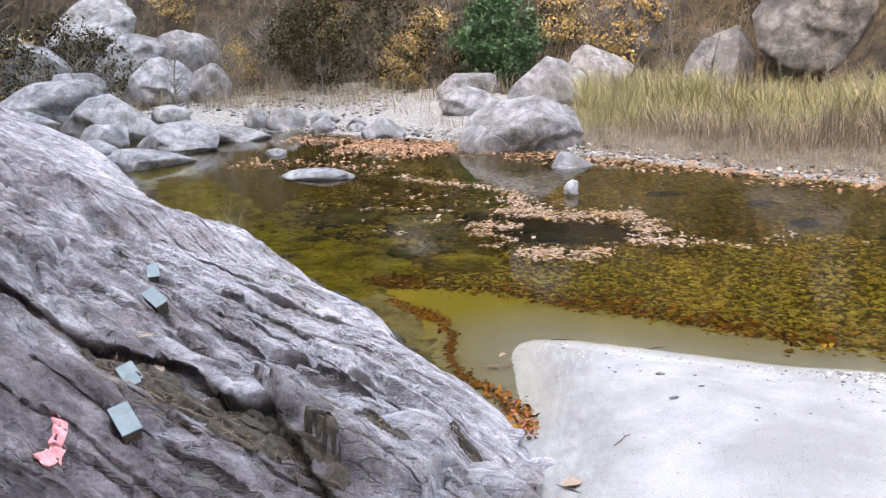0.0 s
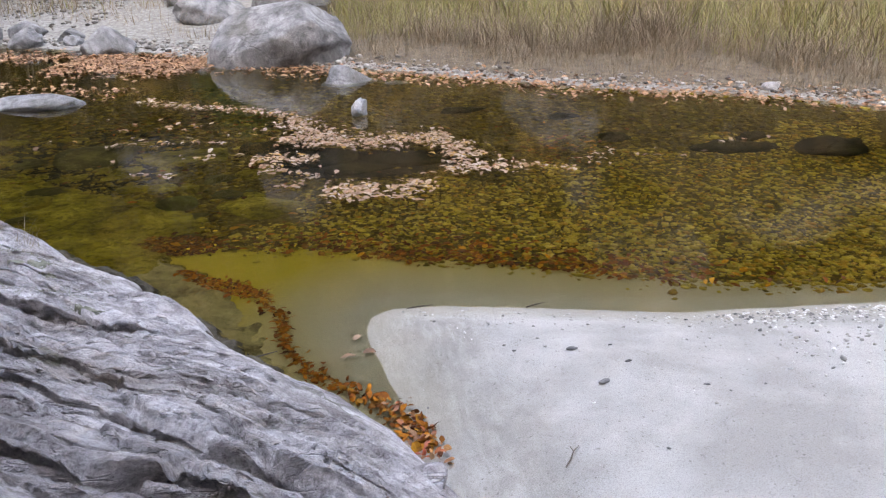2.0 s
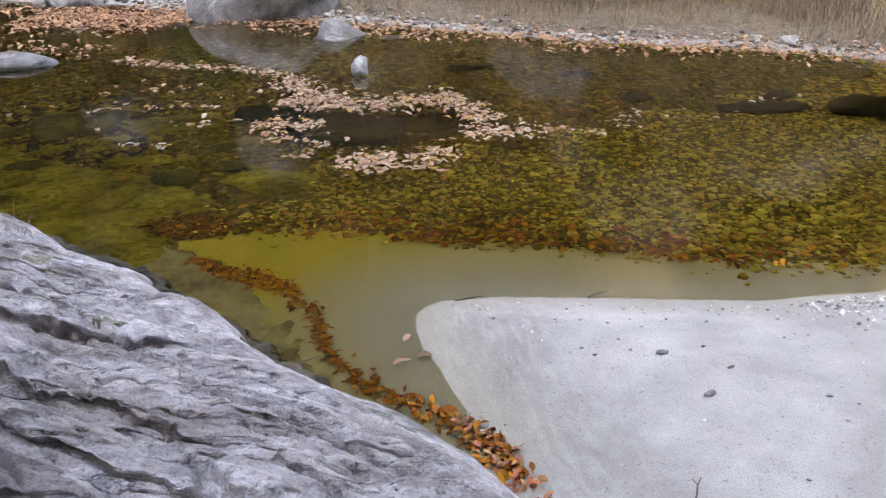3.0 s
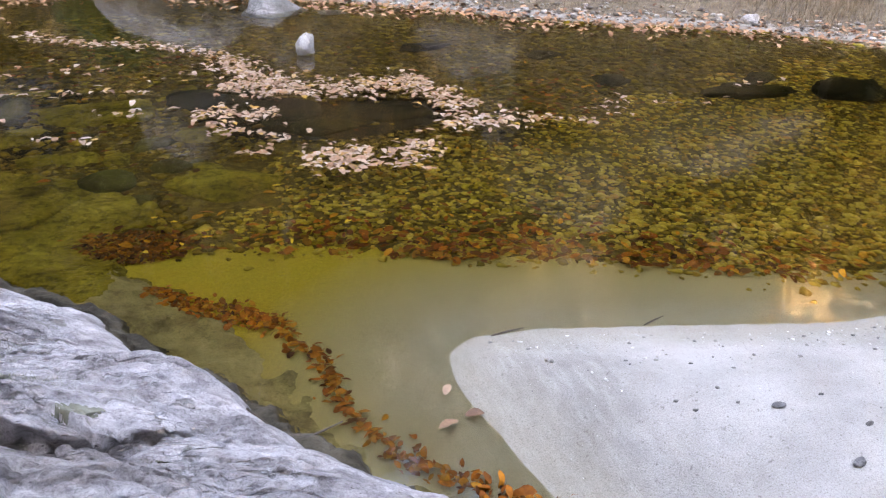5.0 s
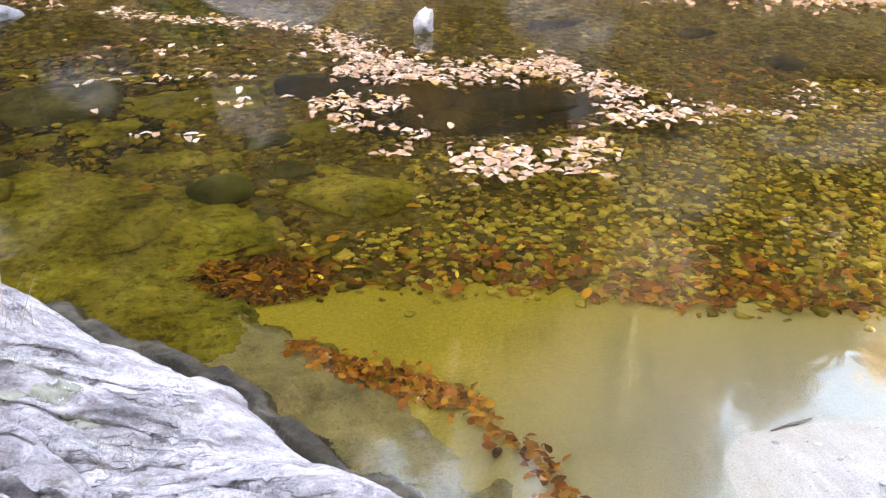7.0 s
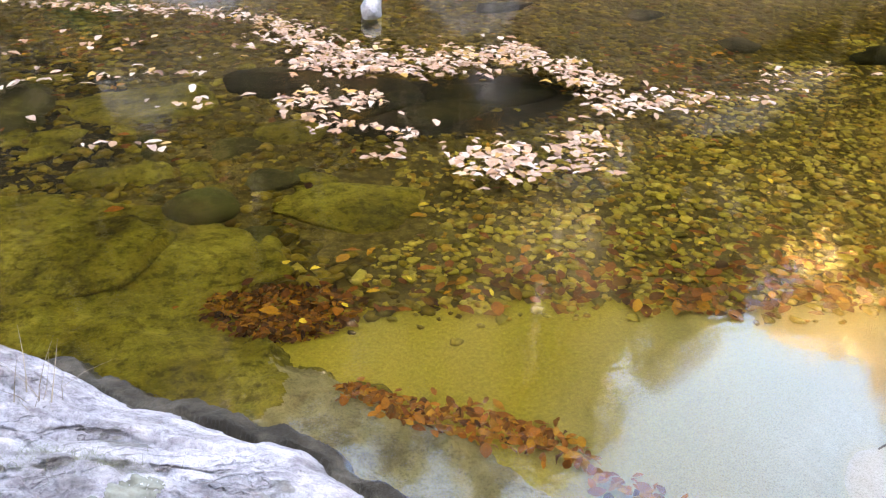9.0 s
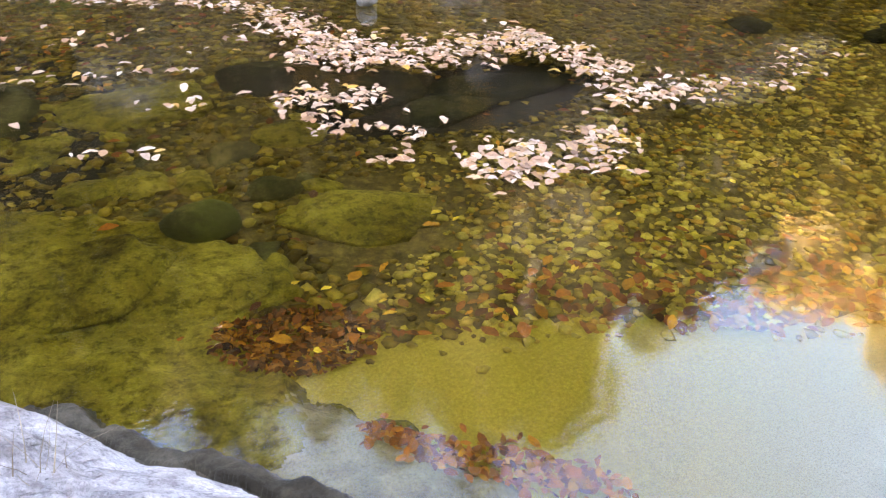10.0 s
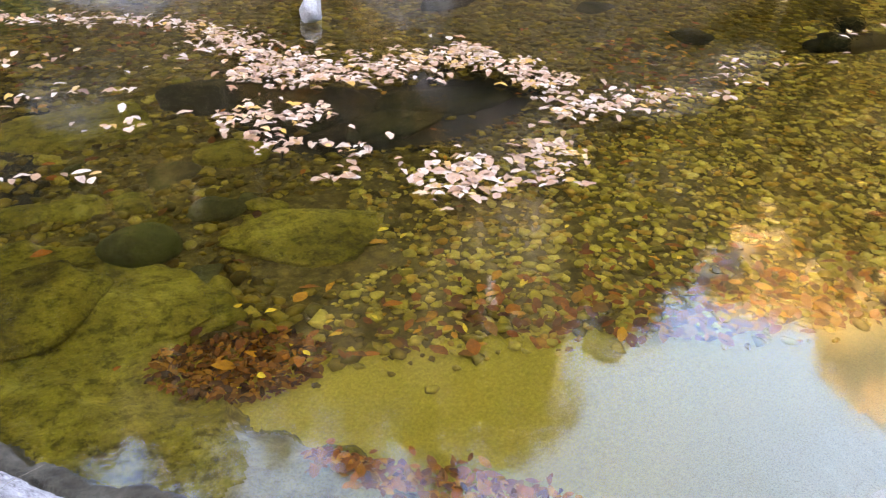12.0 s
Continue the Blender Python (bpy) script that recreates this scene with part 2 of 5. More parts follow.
def noise_out(nodes, links, vector, scale, detail=6, rough=0.6, distort=0.0):
    n = nodes.new("ShaderNodeTexNoise")
    n.inputs["Scale"].default_value, n.inputs["Detail"].default_value = scale, detail
    n.inputs["Roughness"].default_value, n.inputs["Distortion"].default_value = rough, distort
    links.new(vector, n.inputs["Vector"])
    return n.outputs[0]


def mixed(nodes, links, factor, a, b, mode="MIX"):
    m = nodes.new("ShaderNodeMix")
    m.data_type, m.blend_type = "RGBA", mode
    for value, slot in ((factor, 0), (a, 6), (b, 7)):
        if isinstance(value, bpy.types.NodeSocket):
            links.new(value, m.inputs[slot])
        else:
            m.inputs[slot].default_value = value if slot == 0 else (*value, 1)
    return m.outputs[2]


def bumped(nodes, links, b, height, strength, distance):
    k = nodes.new("ShaderNodeBump")
    k.inputs["Strength"].default_value, k.inputs["Distance"].default_value = strength, distance
    links.new(height, k.inputs["Height"])
    links.new(k.outputs[0], b.inputs["Normal"])


def placed(nodes, links, stretch=(1, 1, 1), turn=0.0):
    g = nodes.new("ShaderNodeNewGeometry")
    m = nodes.new("ShaderNodeMapping")
    m.inputs["Scale"].default_value = stretch
    m.inputs["Rotation"].default_value = (0, 0, turn)
    links.new(g.outputs["Position"], m.inputs["Vector"])
    return m.outputs[0]


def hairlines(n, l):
    """Thin broken joints with a crack's shade painted in, in two sizes, along the layers: 1 on the rock, low in a
    joint.
    """
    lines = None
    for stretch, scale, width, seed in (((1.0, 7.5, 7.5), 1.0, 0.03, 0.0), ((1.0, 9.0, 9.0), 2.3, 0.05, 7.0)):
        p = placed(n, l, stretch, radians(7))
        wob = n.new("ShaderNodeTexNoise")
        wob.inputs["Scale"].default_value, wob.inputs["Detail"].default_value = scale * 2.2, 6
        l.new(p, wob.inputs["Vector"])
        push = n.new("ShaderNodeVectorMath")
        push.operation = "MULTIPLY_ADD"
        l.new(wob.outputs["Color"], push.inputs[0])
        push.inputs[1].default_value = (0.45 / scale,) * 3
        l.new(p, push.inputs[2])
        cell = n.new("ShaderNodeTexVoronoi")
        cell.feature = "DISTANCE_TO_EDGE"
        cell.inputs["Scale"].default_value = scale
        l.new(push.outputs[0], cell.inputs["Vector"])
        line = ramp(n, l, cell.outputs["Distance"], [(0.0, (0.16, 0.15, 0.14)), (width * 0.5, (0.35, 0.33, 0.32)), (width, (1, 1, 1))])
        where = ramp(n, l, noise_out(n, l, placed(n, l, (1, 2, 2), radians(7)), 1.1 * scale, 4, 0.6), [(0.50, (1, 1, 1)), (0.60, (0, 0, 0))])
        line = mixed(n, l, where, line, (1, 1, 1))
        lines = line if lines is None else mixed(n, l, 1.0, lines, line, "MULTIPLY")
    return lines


def rock_material(name, dark, mid, light, brown=(0.16, 0.13, 0.10), layered=True):
    m, n, l, b = material(name, 0.85)
    p = placed(n, l, (1.0, 2.6, 2.6) if layered else (1, 1, 1), radians(7) if layered else 0)
    q = placed(n, l)
    base = ramp(n, l, noise_out(n, l, p, 2.2, 10, 0.68, 0.4), [(0.30, dark), (0.46, mid), (0.62, light)])
    patches = ramp(n, l, noise_out(n, l, q, 1.3, 5, 0.6), [(0.50, (0, 0, 0)), (0.68, (1, 1, 1))])
    tone = mixed(n, l, patches, base, mixed(n, l, 0.65, base, brown))
    grain = ramp(n, l, noise_out(n, l, q, 90, 3, 0.7), [(0.3, (0.62, 0.62, 0.63)), (0.5, (1, 1, 1)), (0.75, (1.12, 1.12, 1.12))])
    tone = mixed(n, l, 1.0, tone, grain, "MULTIPLY")
    lichen = ramp(n, l, noise_out(n, l, q, 7, 6, 0.7), [(0.60, (0, 0, 0)), (0.70, (1, 1, 1))])
    tone = mixed(n, l, mixed(n, l, 1.0, lichen, (0.5, 0.5, 0.5), "MULTIPLY"), tone, tuple(min(1, c * 1.18) for c in light))
    if layered:
        streak = ramp(n, l, noise_out(n, l, placed(n, l, (1.0, 4.5, 4.5), radians(7)), 6.5, 12, 0.78, 0.3), [(0.33, (0.36, 0.34, 0.34)), (0.46, (1, 1, 1)), (0.62, (1.18, 1.18, 1.18))])
        tone = mixed(n, l, 0.55, tone, streak, "MULTIPLY")
        # flaked plates with their own tone, and small black pits
        plates = n.new("ShaderNodeTexVoronoi")
        plates.inputs["Scale"].default_value = 5.0
        shake = n.new("ShaderNodeVectorMath")
        shake.operation = "MULTIPLY_ADD"
        stir = n.new("ShaderNodeTexNoise")
        stir.inputs["Scale"].default_value, stir.inputs["Detail"].default_value = 5.0, 8
        l.new(p, stir.inputs["Vector"])
        l.new(stir.outputs["Color"], shake.inputs[0])
        shake.inputs[1].default_value = (0.35, 0.35, 0.35)
        l.new(p, shake.inputs[2])
        l.new(shake.outputs[0], plates.inputs["Vector"])
        level = n.new("ShaderNodeSeparateXYZ")
        l.new(plates.outputs["Color"], level.inputs[0])
        tone = mixed(n, l, 0.7, tone, ramp(n, l, level.outputs[0], [(0.0, (0.74, 0.72, 0.73)), (0.5, (0.96, 0.95, 0.97)), (1.0, (1.14, 1.14, 1.15))]), "MULTIPLY")
        mottle = ramp(n, l, noise_out(n, l, q, 16, 12, 0.8, 0.3), [(0.40, (0.62, 0.59, 0.61)), (0.48, (0.95, 0.94, 0.95)), (0.56, (1.0, 1.0, 1.0)), (0.64, (1.16, 1.16, 1.17))])
        tone = mixed(n, l, 0.85, tone, mottle, "MULTIPLY")
        pits = n.new("ShaderNodeTexVoronoi")
        pits.inputs["Scale"].default_value = 11.0
        l.new(shake.outputs[0], pits.inputs["Vector"])
        pit = ramp(n, l, pits.outputs["Distance"], [(0.10, (0.16, 0.15, 0.15)), (0.17, (1, 1, 1))])
        some = ramp(n, l, noise_out(n, l, q, 3.5, 4, 0.6), [(0.52, (1, 1, 1)), (0.60, (0, 0, 0))])
        pit = mixed(n, l, some, pit, (1, 1, 1))
        tone = mixed(n, l, 0.9, tone, pit, "MULTIPLY")
        g = n.new("ShaderNodeNewGeometry")
        part_z = n.new("ShaderNodeSeparateXYZ")
        l.new(g.outputs["Position"], part_z.inputs[0])
        flood = n.new("ShaderNodeMapRange")
        flood.inputs["From Min"].default_value, flood.inputs["From Max"].default_value = 0.75, 1.45
        l.new(part_z.outputs[2], flood.inputs["Value"])
        crust = ramp(n, l, noise_out(n, l, placed(n, l, (1, 2.2, 2.2), radians(7)), 1.9, 8, 0.65), [(0.40, (0, 0, 0)), (0.56, (0.85, 0.85, 0.85))])
        tone = mixed(n, l, mixed(n, l, 1.0, crust, flood.outputs[0], "MULTIPLY"), tone, mixed(n, l, 1.0, tone, (0.34, 0.30, 0.30), "MULTIPLY"))
        # the old surface above the open joint is brown-violet with weathering
        old = n.new("ShaderNodeMapRange")
        old.inputs["From Min"].default_value, old.inputs["From Max"].default_value = -0.45, -0.75
        ragged = n.new("ShaderNodeMath")
        ragged.operation = "MULTIPLY_ADD"
        l.new(noise_out(n, l, placed(n, l, (1, 1.6, 1.6), radians(7)), 2.4, 7, 0.65), ragged.inputs[0])
        ragged.inputs[1].default_value = 1.1
        l.new(part_z.outputs[1], ragged.inputs[2])
        l.new(ragged.outputs[0], old.inputs["Value"])
        tone = mixed(n, l, old.outputs[0], tone, mixed(n, l, 1.0, tone, (0.58, 0.53, 0.53), "MULTIPLY"))
        patch = ramp(n, l, noise_out(n, l, placed(n, l, (1, 1.6, 1.6), radians(7)), 3.2, 7, 0.6, 0.6), [(0.62, (0, 0, 0)), (0.66, (1, 1, 1))])
        tone = mixed(n, l, mixed(n, l, 1.0, patch, (0.7, 0.7, 0.7), "MULTIPLY"), tone, (0.15, 0.145, 0.12))
    l.new(tone, b.inputs["Base Color"])
    if layered:
        fine = placed(n, l, (1.0, 3.5, 3.5), radians(7))
        h = mixed(n, l, 0.4, noise_out(n, l, fine, 9, 12, 0.78, 0.2), noise_out(n, l, q, 60, 6, 0.75))
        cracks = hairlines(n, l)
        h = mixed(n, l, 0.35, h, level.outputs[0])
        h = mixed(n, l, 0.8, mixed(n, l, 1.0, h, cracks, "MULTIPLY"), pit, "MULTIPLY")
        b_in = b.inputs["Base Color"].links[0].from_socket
        # The cracks' darkness goes into the base colour as well as the bump.
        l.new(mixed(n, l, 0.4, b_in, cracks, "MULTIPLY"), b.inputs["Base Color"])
        bumped(n, l, b, h, 1.0, 0.06)
    else:
        seams = n.new("ShaderNodeTexVoronoi")
        seams.feature = "DISTANCE_TO_EDGE"
        seams.inputs["Scale"].default_value = 0.9
        bent = n.new("ShaderNodeVectorMath")
        bent.operation = "MULTIPLY_ADD"
        warp = n.new("ShaderNodeTexNoise")
        warp.inputs["Scale"].default_value, warp.inputs["Detail"].default_value = 1.4, 7
        l.new(q, warp.inputs["Vector"])
        l.new(warp.outputs["Color"], bent.inputs[0])
        bent.inputs[1].default_value = (0.9, 0.9, 0.9)
        l.new(placed(n, l, (1.0, 1.0, 2.2), radians(20)), bent.inputs[2])
        l.new(bent.outputs[0], seams.inputs["Vector"])
        seam = ramp(n, l, seams.outputs["Distance"], [(0.0, (0.30, 0.29, 0.28)), (0.012, (0.55, 0.54, 0.53)), (0.035, (1, 1, 1))])
        blotch = ramp(n, l, noise_out(n, l, q, 4.5, 8, 0.72, 0.4), [(0.36, (0.52, 0.51, 0.50)), (0.50, (1, 1, 1)), (0.66, (1.2, 1.2, 1.2))])
        seam = mixed(n, l, ramp(n, l, noise_out(n, l, q, 0.8, 5, 0.6), [(0.47, (1, 1, 1)), (0.58, (0, 0, 0))]), seam, (1, 1, 1))
        l.new(mixed(n, l, 0.8, mixed(n, l, 0.45, tone, seam, "MULTIPLY"), blotch, "MULTIPLY"), b.inputs["Base Color"])
        h = mixed(n, l, 0.35, noise_out(n, l, p, 6, 12, 0.75, 0.3), noise_out(n, l, q, 45, 6, 0.7))
        h = mixed(n, l, 0.7, h, seam, "MULTIPLY")
        bumped(n, l, b, h, 1.0, 0.06)
    return m


def pieces_material(name, colours, rough=0.7, fine=30, by_island=True, wet=0.0):
    """Many alike pieces, each with a tone of its own."""
    m, n, l, b = material(name, rough)
    g = n.new("ShaderNodeNewGeometry") if by_island else n.new("ShaderNodeObjectInfo")
    pick = g.outputs["Random Per Island"] if by_island else g.outputs["Random"]
    base = ramp(n, l, pick, [(k / max(1, len(colours) - 1), c) for k, c in enumerate(colours)])
    q = placed(n, l)
    spots = ramp(n, l, noise_out(n, l, q, fine, 5, 0.65), [(0.3, (0.6, 0.6, 0.6)), (0.6, (1.1, 1.1, 1.1))])
    l.new(mixed(n, l, 1.0, base, spots, "MULTIPLY"), b.inputs["Base Color"])
    bumped(n, l, b, noise_out(n, l, q, fine * 2, 5, 0.6), 0.4, 0.01)
    return m


def leaf_material(name, colours, by_island=True):
    m = pieces_material(name, colours, 0.55, 40, by_island)
    b = m.node_tree.nodes["Principled BSDF"]
    b.inputs["Subsurface Weight"].default_value = 0.0
    return m


def stained(*colours):
    """Tones of algae-covered things, with the tannin-brown water's tint multiplied into the colour."""
    return [(r * 0.73, g * 0.62, b * 0.19) for r, g, b in colours]


M_ROCK = rock_material("grey_gneiss", (0.13, 0.120, 0.126), (0.40, 0.384, 0.40), (0.61, 0.597, 0.62), (0.21, 0.176, 0.158))
M_BOULDER = rock_material("pale_boulder", (0.06, 0.06, 0.064), (0.18, 0.18, 0.19), (0.34, 0.34, 0.35), (0.13, 0.12, 0.105), False)
M_WHITE = rock_material("white_quartz", (0.22, 0.22, 0.23), (0.42, 0.42, 0.44), (0.60, 0.60, 0.62), (0.3, 0.29, 0.27), False)
M_DARKROCK = rock_material("dark_cliff_rock", (0.07, 0.07, 0.075), (0.17, 0.165, 0.17), (0.32, 0.32, 0.33), (0.12, 0.10, 0.08), False)
M_CLIFF = rock_material("streaked_cliff_rock", (0.030, 0.030, 0.033), (0.082, 0.082, 0.088), (0.19, 0.19, 0.20), (0.05, 0.045, 0.038), False)


def algae_material():
    """Bedrock under a brown-green film, with paler scoured streaks and dark growth in the hollows."""
    m, n, l, b = material("algae_covered_rock", 0.9)
    q = placed(n, l)
    broad = ramp(n, l, noise_out(n, l, q, 2.2, 11, 0.72, 0.25), [(0.34, (0.040, 0.029, 0.004)), (0.46, (0.115, 0.090, 0.010)), (0.58, (0.185, 0.148, 0.018)), (0.68, (0.26, 0.205, 0.035))])
    clumps = ramp(n, l, noise_out(n, l, q, 13, 10, 0.76, 0.2), [(0.40, (0.42, 0.40, 0.36)), (0.50, (1, 1, 1)), (0.68, (1.35, 1.3, 1.2))])
    tone = mixed(n, l, 0.9, broad, clumps, "MULTIPLY")
    l.new(mixed(n, l, 0.6, tone, ramp(n, l, noise_out(n, l, q, 70, 4, 0.7), [(0.3, (0.5, 0.5, 0.5)), (0.6, (1.1, 1.1, 1.1))]), "MULTIPLY"), b.inputs["Base Color"])
    bumped(n, l, b, mixed(n, l, 0.4, noise_out(n, l, q, 8, 10, 0.72), noise_out(n, l, q, 40, 6, 0.7)), 1.0, 0.05)
    return m


M_ALGAE = algae_material()
# Wet waterline rock, with the undercut's shade put into its colour.
M_RIMROCK = rock_material("wet_shaded_rock", (0.012, 0.010, 0.007), (0.040, 0.033, 0.023), (0.125, 0.108, 0.082), (0.028, 0.022, 0.014), False)
M_RIMROCK.node_tree.nodes["Principled BSDF"].inputs["Roughness"].default_value = 0.7
M_RIMROCK.node_tree.nodes["Principled BSDF"].inputs["Specular IOR Level"].default_value = 0.25
M_SHELF = rock_material("silted_brown_rock", (0.13, 0.105, 0.045), (0.20, 0.163, 0.075), (0.26, 0.215, 0.105), (0.15, 0.115, 0.045), False)
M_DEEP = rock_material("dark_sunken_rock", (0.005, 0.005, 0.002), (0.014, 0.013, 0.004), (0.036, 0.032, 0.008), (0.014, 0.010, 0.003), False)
M_MOSSROCK = rock_material("mossy_sunken_rock", (0.012, 0.011, 0.004), (0.045, 0.040, 0.010), (0.10, 0.085, 0.025), (0.03, 0.022, 0.006), False)
M_COBBLE = rock_material("dark_green_cobble", (0.032, 0.034, 0.006), (0.050, 0.050, 0.010), (0.070, 0.070, 0.015), (0.04, 0.038, 0.009), False)


def sand_material():
    m, n, l, b = material("pale_granite_sand", 0.95)
    q = placed(n, l)
    z = n.new("ShaderNodeSeparateXYZ")
    g = n.new("ShaderNodeNewGeometry")
    l.new(g.outputs["Position"], z.inputs[0])
    grain = ramp(n, l, noise_out(n, l, q, 160, 3, 0.8), [(0.30, (0.30, 0.285, 0.27)), (0.46, (0.49, 0.475, 0.465)), (0.7, (0.60, 0.59, 0.58))])
    drift = ramp(n, l, noise_out(n, l, q, 1.6, 5, 0.6), [(0.35, (0.74, 0.73, 0.72)), (0.6, (1, 1, 1))])
    dry = mixed(n, l, 1.0, grain, drift, "MULTIPLY")
    wet = mixed(n, l, 1.0, grain, (0.62, 0.57, 0.47), "MULTIPLY")
    k = n.new("ShaderNodeMapRange")
    k.inputs["From Min"].default_value, k.inputs["From Max"].default_value = -0.045, 0.10
    shift = n.new("ShaderNodeMath")
    shift.operation = "MULTIPLY_ADD"
    l.new(noise_out(n, l, q, 5, 4, 0.6), shift.inputs[0])
    shift.inputs[1].default_value = -0.07
    l.new(z.outputs[2], shift.inputs[2])
    plus = n.new("ShaderNodeMath")
    plus.inputs[1].default_value = 0.035
    l.new(shift.outputs[0], plus.inputs[0])
    l.new(plus.outputs[0], k.inputs["Value"])
    # the sand beside the rock stays damp, in a ragged patch with faint ripple marks
    damp = n.new("ShaderNodeMapRange")
    damp.inputs["From Min"].default_value, damp.inputs["From Max"].default_value = 1.90, 2.35
    lap = n.new("ShaderNodeMath")
    lap.operation = "MULTIPLY_ADD"
    l.new(noise_out(n, l, q, 2.6, 5, 0.6), lap.inputs[0])
    lap.inputs[1].default_value = 0.9
    l.new(z.outputs[0], lap.inputs[2])
    l.new(lap.outputs[0], damp.inputs["Value"])
    ripple = ramp(n, l, noise_out(n, l, placed(n, l, (9, 2.2, 1), radians(-28)), 2.0, 4, 0.6, 0.6), [(0.40, (0.74, 0.73, 0.71)), (0.55, (0.84, 0.83, 0.82)), (0.66, (0.93, 0.93, 0.92))])
    dry = mixed(n, l, damp.outputs[0], mixed(n, l, 1.0, dry, ripple, "MULTIPLY"), dry)
    specks = ramp(n, l, noise_out(n, l, q, 48, 2, 0.5), [(0.27, (0.55, 0.54, 0.53)), (0.34, (1, 1, 1)), (0.68, (1, 1, 1)), (0.75, (1.2, 1.2, 1.2))])
    dry = mixed(n, l, 0.8, dry, specks, "MULTIPLY")
    shore = mixed(n, l, k.outputs[0], wet, dry)
    # Olive silt grows with depth and carries the water's tint in its colour.
    silt = ramp(n, l, noise_out(n, l, q, 60, 5, 0.7), [(0.3, (0.215, 0.16, 0.018)), (0.7, (0.37, 0.285, 0.036))])
    deep = n.new("ShaderNodeMapRange")
    deep.inputs["From Min"].default_value, deep.inputs["From Max"].default_value = -0.02, -0.21
    l.new(z.outputs[2], deep.inputs["Value"])
    l.new(mixed(n, l, deep.outputs[0], shore, silt), b.inputs["Base Color"])
    h = mixed(n, l, 0.4, noise_out(n, l, q, 7, 8, 0.7), noise_out(n, l, q, 110, 4, 0.8))
    bumped(n, l, b, h, 0.9, 0.04)
    return m


M_SAND = sand_material()


def plain(name, stops, scale, rough=0.9, bump=0.5, distance=0.03):
    m, n, l, b = material(name, rough)
    q = placed(n, l)
    l.new(ramp(n, l, noise_out(n, l, q, scale, 9, 0.7), stops), b.inputs["Base Color"])
    bumped(n, l, b, noise_out(n, l, q, scale * 3, 8, 0.7), bump, distance)
    return m


# Bed silt coloured dark to give the shade in gaps between pebbles.
M_BED = plain("gap_shaded_silt", [(0.3, (0.016, 0.010, 0.002)), (0.5, (0.060, 0.041, 0.008)), (0.7, (0.135, 0.098, 0.022))], 14)
# Near-black bed colour stands in for the light lost in deep water.
M_HOLE = plain("deep_hole_dark", [(0.35, (0.006, 0.005, 0.003)), (0.55, (0.016, 0.012, 0.005)), (0.72, (0.04, 0.028, 0.010))], 10)
M_GRAVEL = plain("pale_gravel", [(0.3, (0.09, 0.083, 0.075)), (0.5, (0.21, 0.20, 0.185)), (0.7, (0.36, 0.35, 0.34))], 9)
M_BANK = plain("dry_bank_soil", [(0.3, (0.045, 0.034, 0.024)), (0.5, (0.105, 0.080, 0.055)), (0.72, (0.20, 0.165, 0.125))], 7)
M_FOREST = plain("autumn_slope", [(0.34, (0.006, 0.006, 0.004)), (0.47, (0.020, 0.017, 0.011)), (0.58, (0.050, 0.037, 0.018)), (0.70, (0.07, 0.065, 0.06))], 1.1, 1.0, 1.0, 0.4)
M_SLOPE = plain("leafy_slope_soil", [(0.32, (0.014, 0.011, 0.008)), (0.46, (0.044, 0.034, 0.022)), (0.58, (0.095, 0.068, 0.038)), (0.70, (0.14, 0.12, 0.10))], 1.8, 1.0, 1.0, 0.3)
M_PEBBLE = pieces_material("olive_pebbles", stained((0.10, 0.085, 0.035), (0.32, 0.27, 0.11), (0.46, 0.41, 0.22), (0.20, 0.17, 0.08), (0.52, 0.48, 0.30), (0.28, 0.16, 0.05), (0.44, 0.38, 0.20), (0.15, 0.12, 0.06), (0.38, 0.25, 0.10), (0.40, 0.36, 0.20), (0.24, 0.19, 0.09)), 0.7, 25)
M_PEBBLE_ONE = pieces_material("olive_pebble", stained((0.08, 0.07, 0.02), (0.24, 0.20, 0.05), (0.36, 0.32, 0.12), (0.16, 0.14, 0.05), (0.46, 0.41, 0.20), (0.28, 0.24, 0.10)), 0.7, 25, False)
# Pebble tones darkened to stand in for the dimmer light of the pool.
M_PEBBLE_DEEP = pieces_material("darkened_pebbles", stained((0.03, 0.022, 0.008), (0.12, 0.09, 0.026), (0.22, 0.18, 0.065), (0.08, 0.048, 0.015), (0.29, 0.25, 0.11), (0.06, 0.05, 0.02), (0.14, 0.11, 0.045)), 0.7, 25)
M_DRYSTONE = pieces_material("grey_shore_stones", [(0.06, 0.055, 0.05), (0.14, 0.125, 0.115), (0.25, 0.235, 0.22), (0.42, 0.41, 0.39), (0.18, 0.15, 0.12)], 0.85, 30)
M_GRIT = pieces_material("dark_grit", [(0.12, 0.12, 0.12), (0.24, 0.23, 0.22), (0.36, 0.34, 0.31), (0.60, 0.59, 0.57), (0.74, 0.73, 0.71)], 0.9, 60)
LEAF_TONES = [(0.11, 0.045, 0.020), (0.29, 0.165, 0.095), (0.36, 0.25, 0.185), (0.25, 0.105, 0.040), (0.33, 0.225, 0.16), (0.40, 0.315, 0.26), (0.38, 0.20, 0.015), (0.15, 0.065, 0.030), (0.38, 0.28, 0.215), (0.31, 0.165, 0.085), (0.22, 0.115, 0.06), (0.35, 0.235, 0.165)]
M_FLOAT = leaf_material("pale_fallen_leaves", LEAF_TONES)
M_FLOAT_ONE = leaf_material("pale_fallen_leaf", LEAF_TONES, False)
M_RED = leaf_material("sodden_russet_leaves", [(0.02, 0.007, 0.002), (0.10, 0.028, 0.005), (0.24, 0.074, 0.007), (0.033, 0.010, 0.003), (0.37, 0.165, 0.012), (0.065, 0.022, 0.005), (0.16, 0.040, 0.005), (0.045, 0.017, 0.004)])
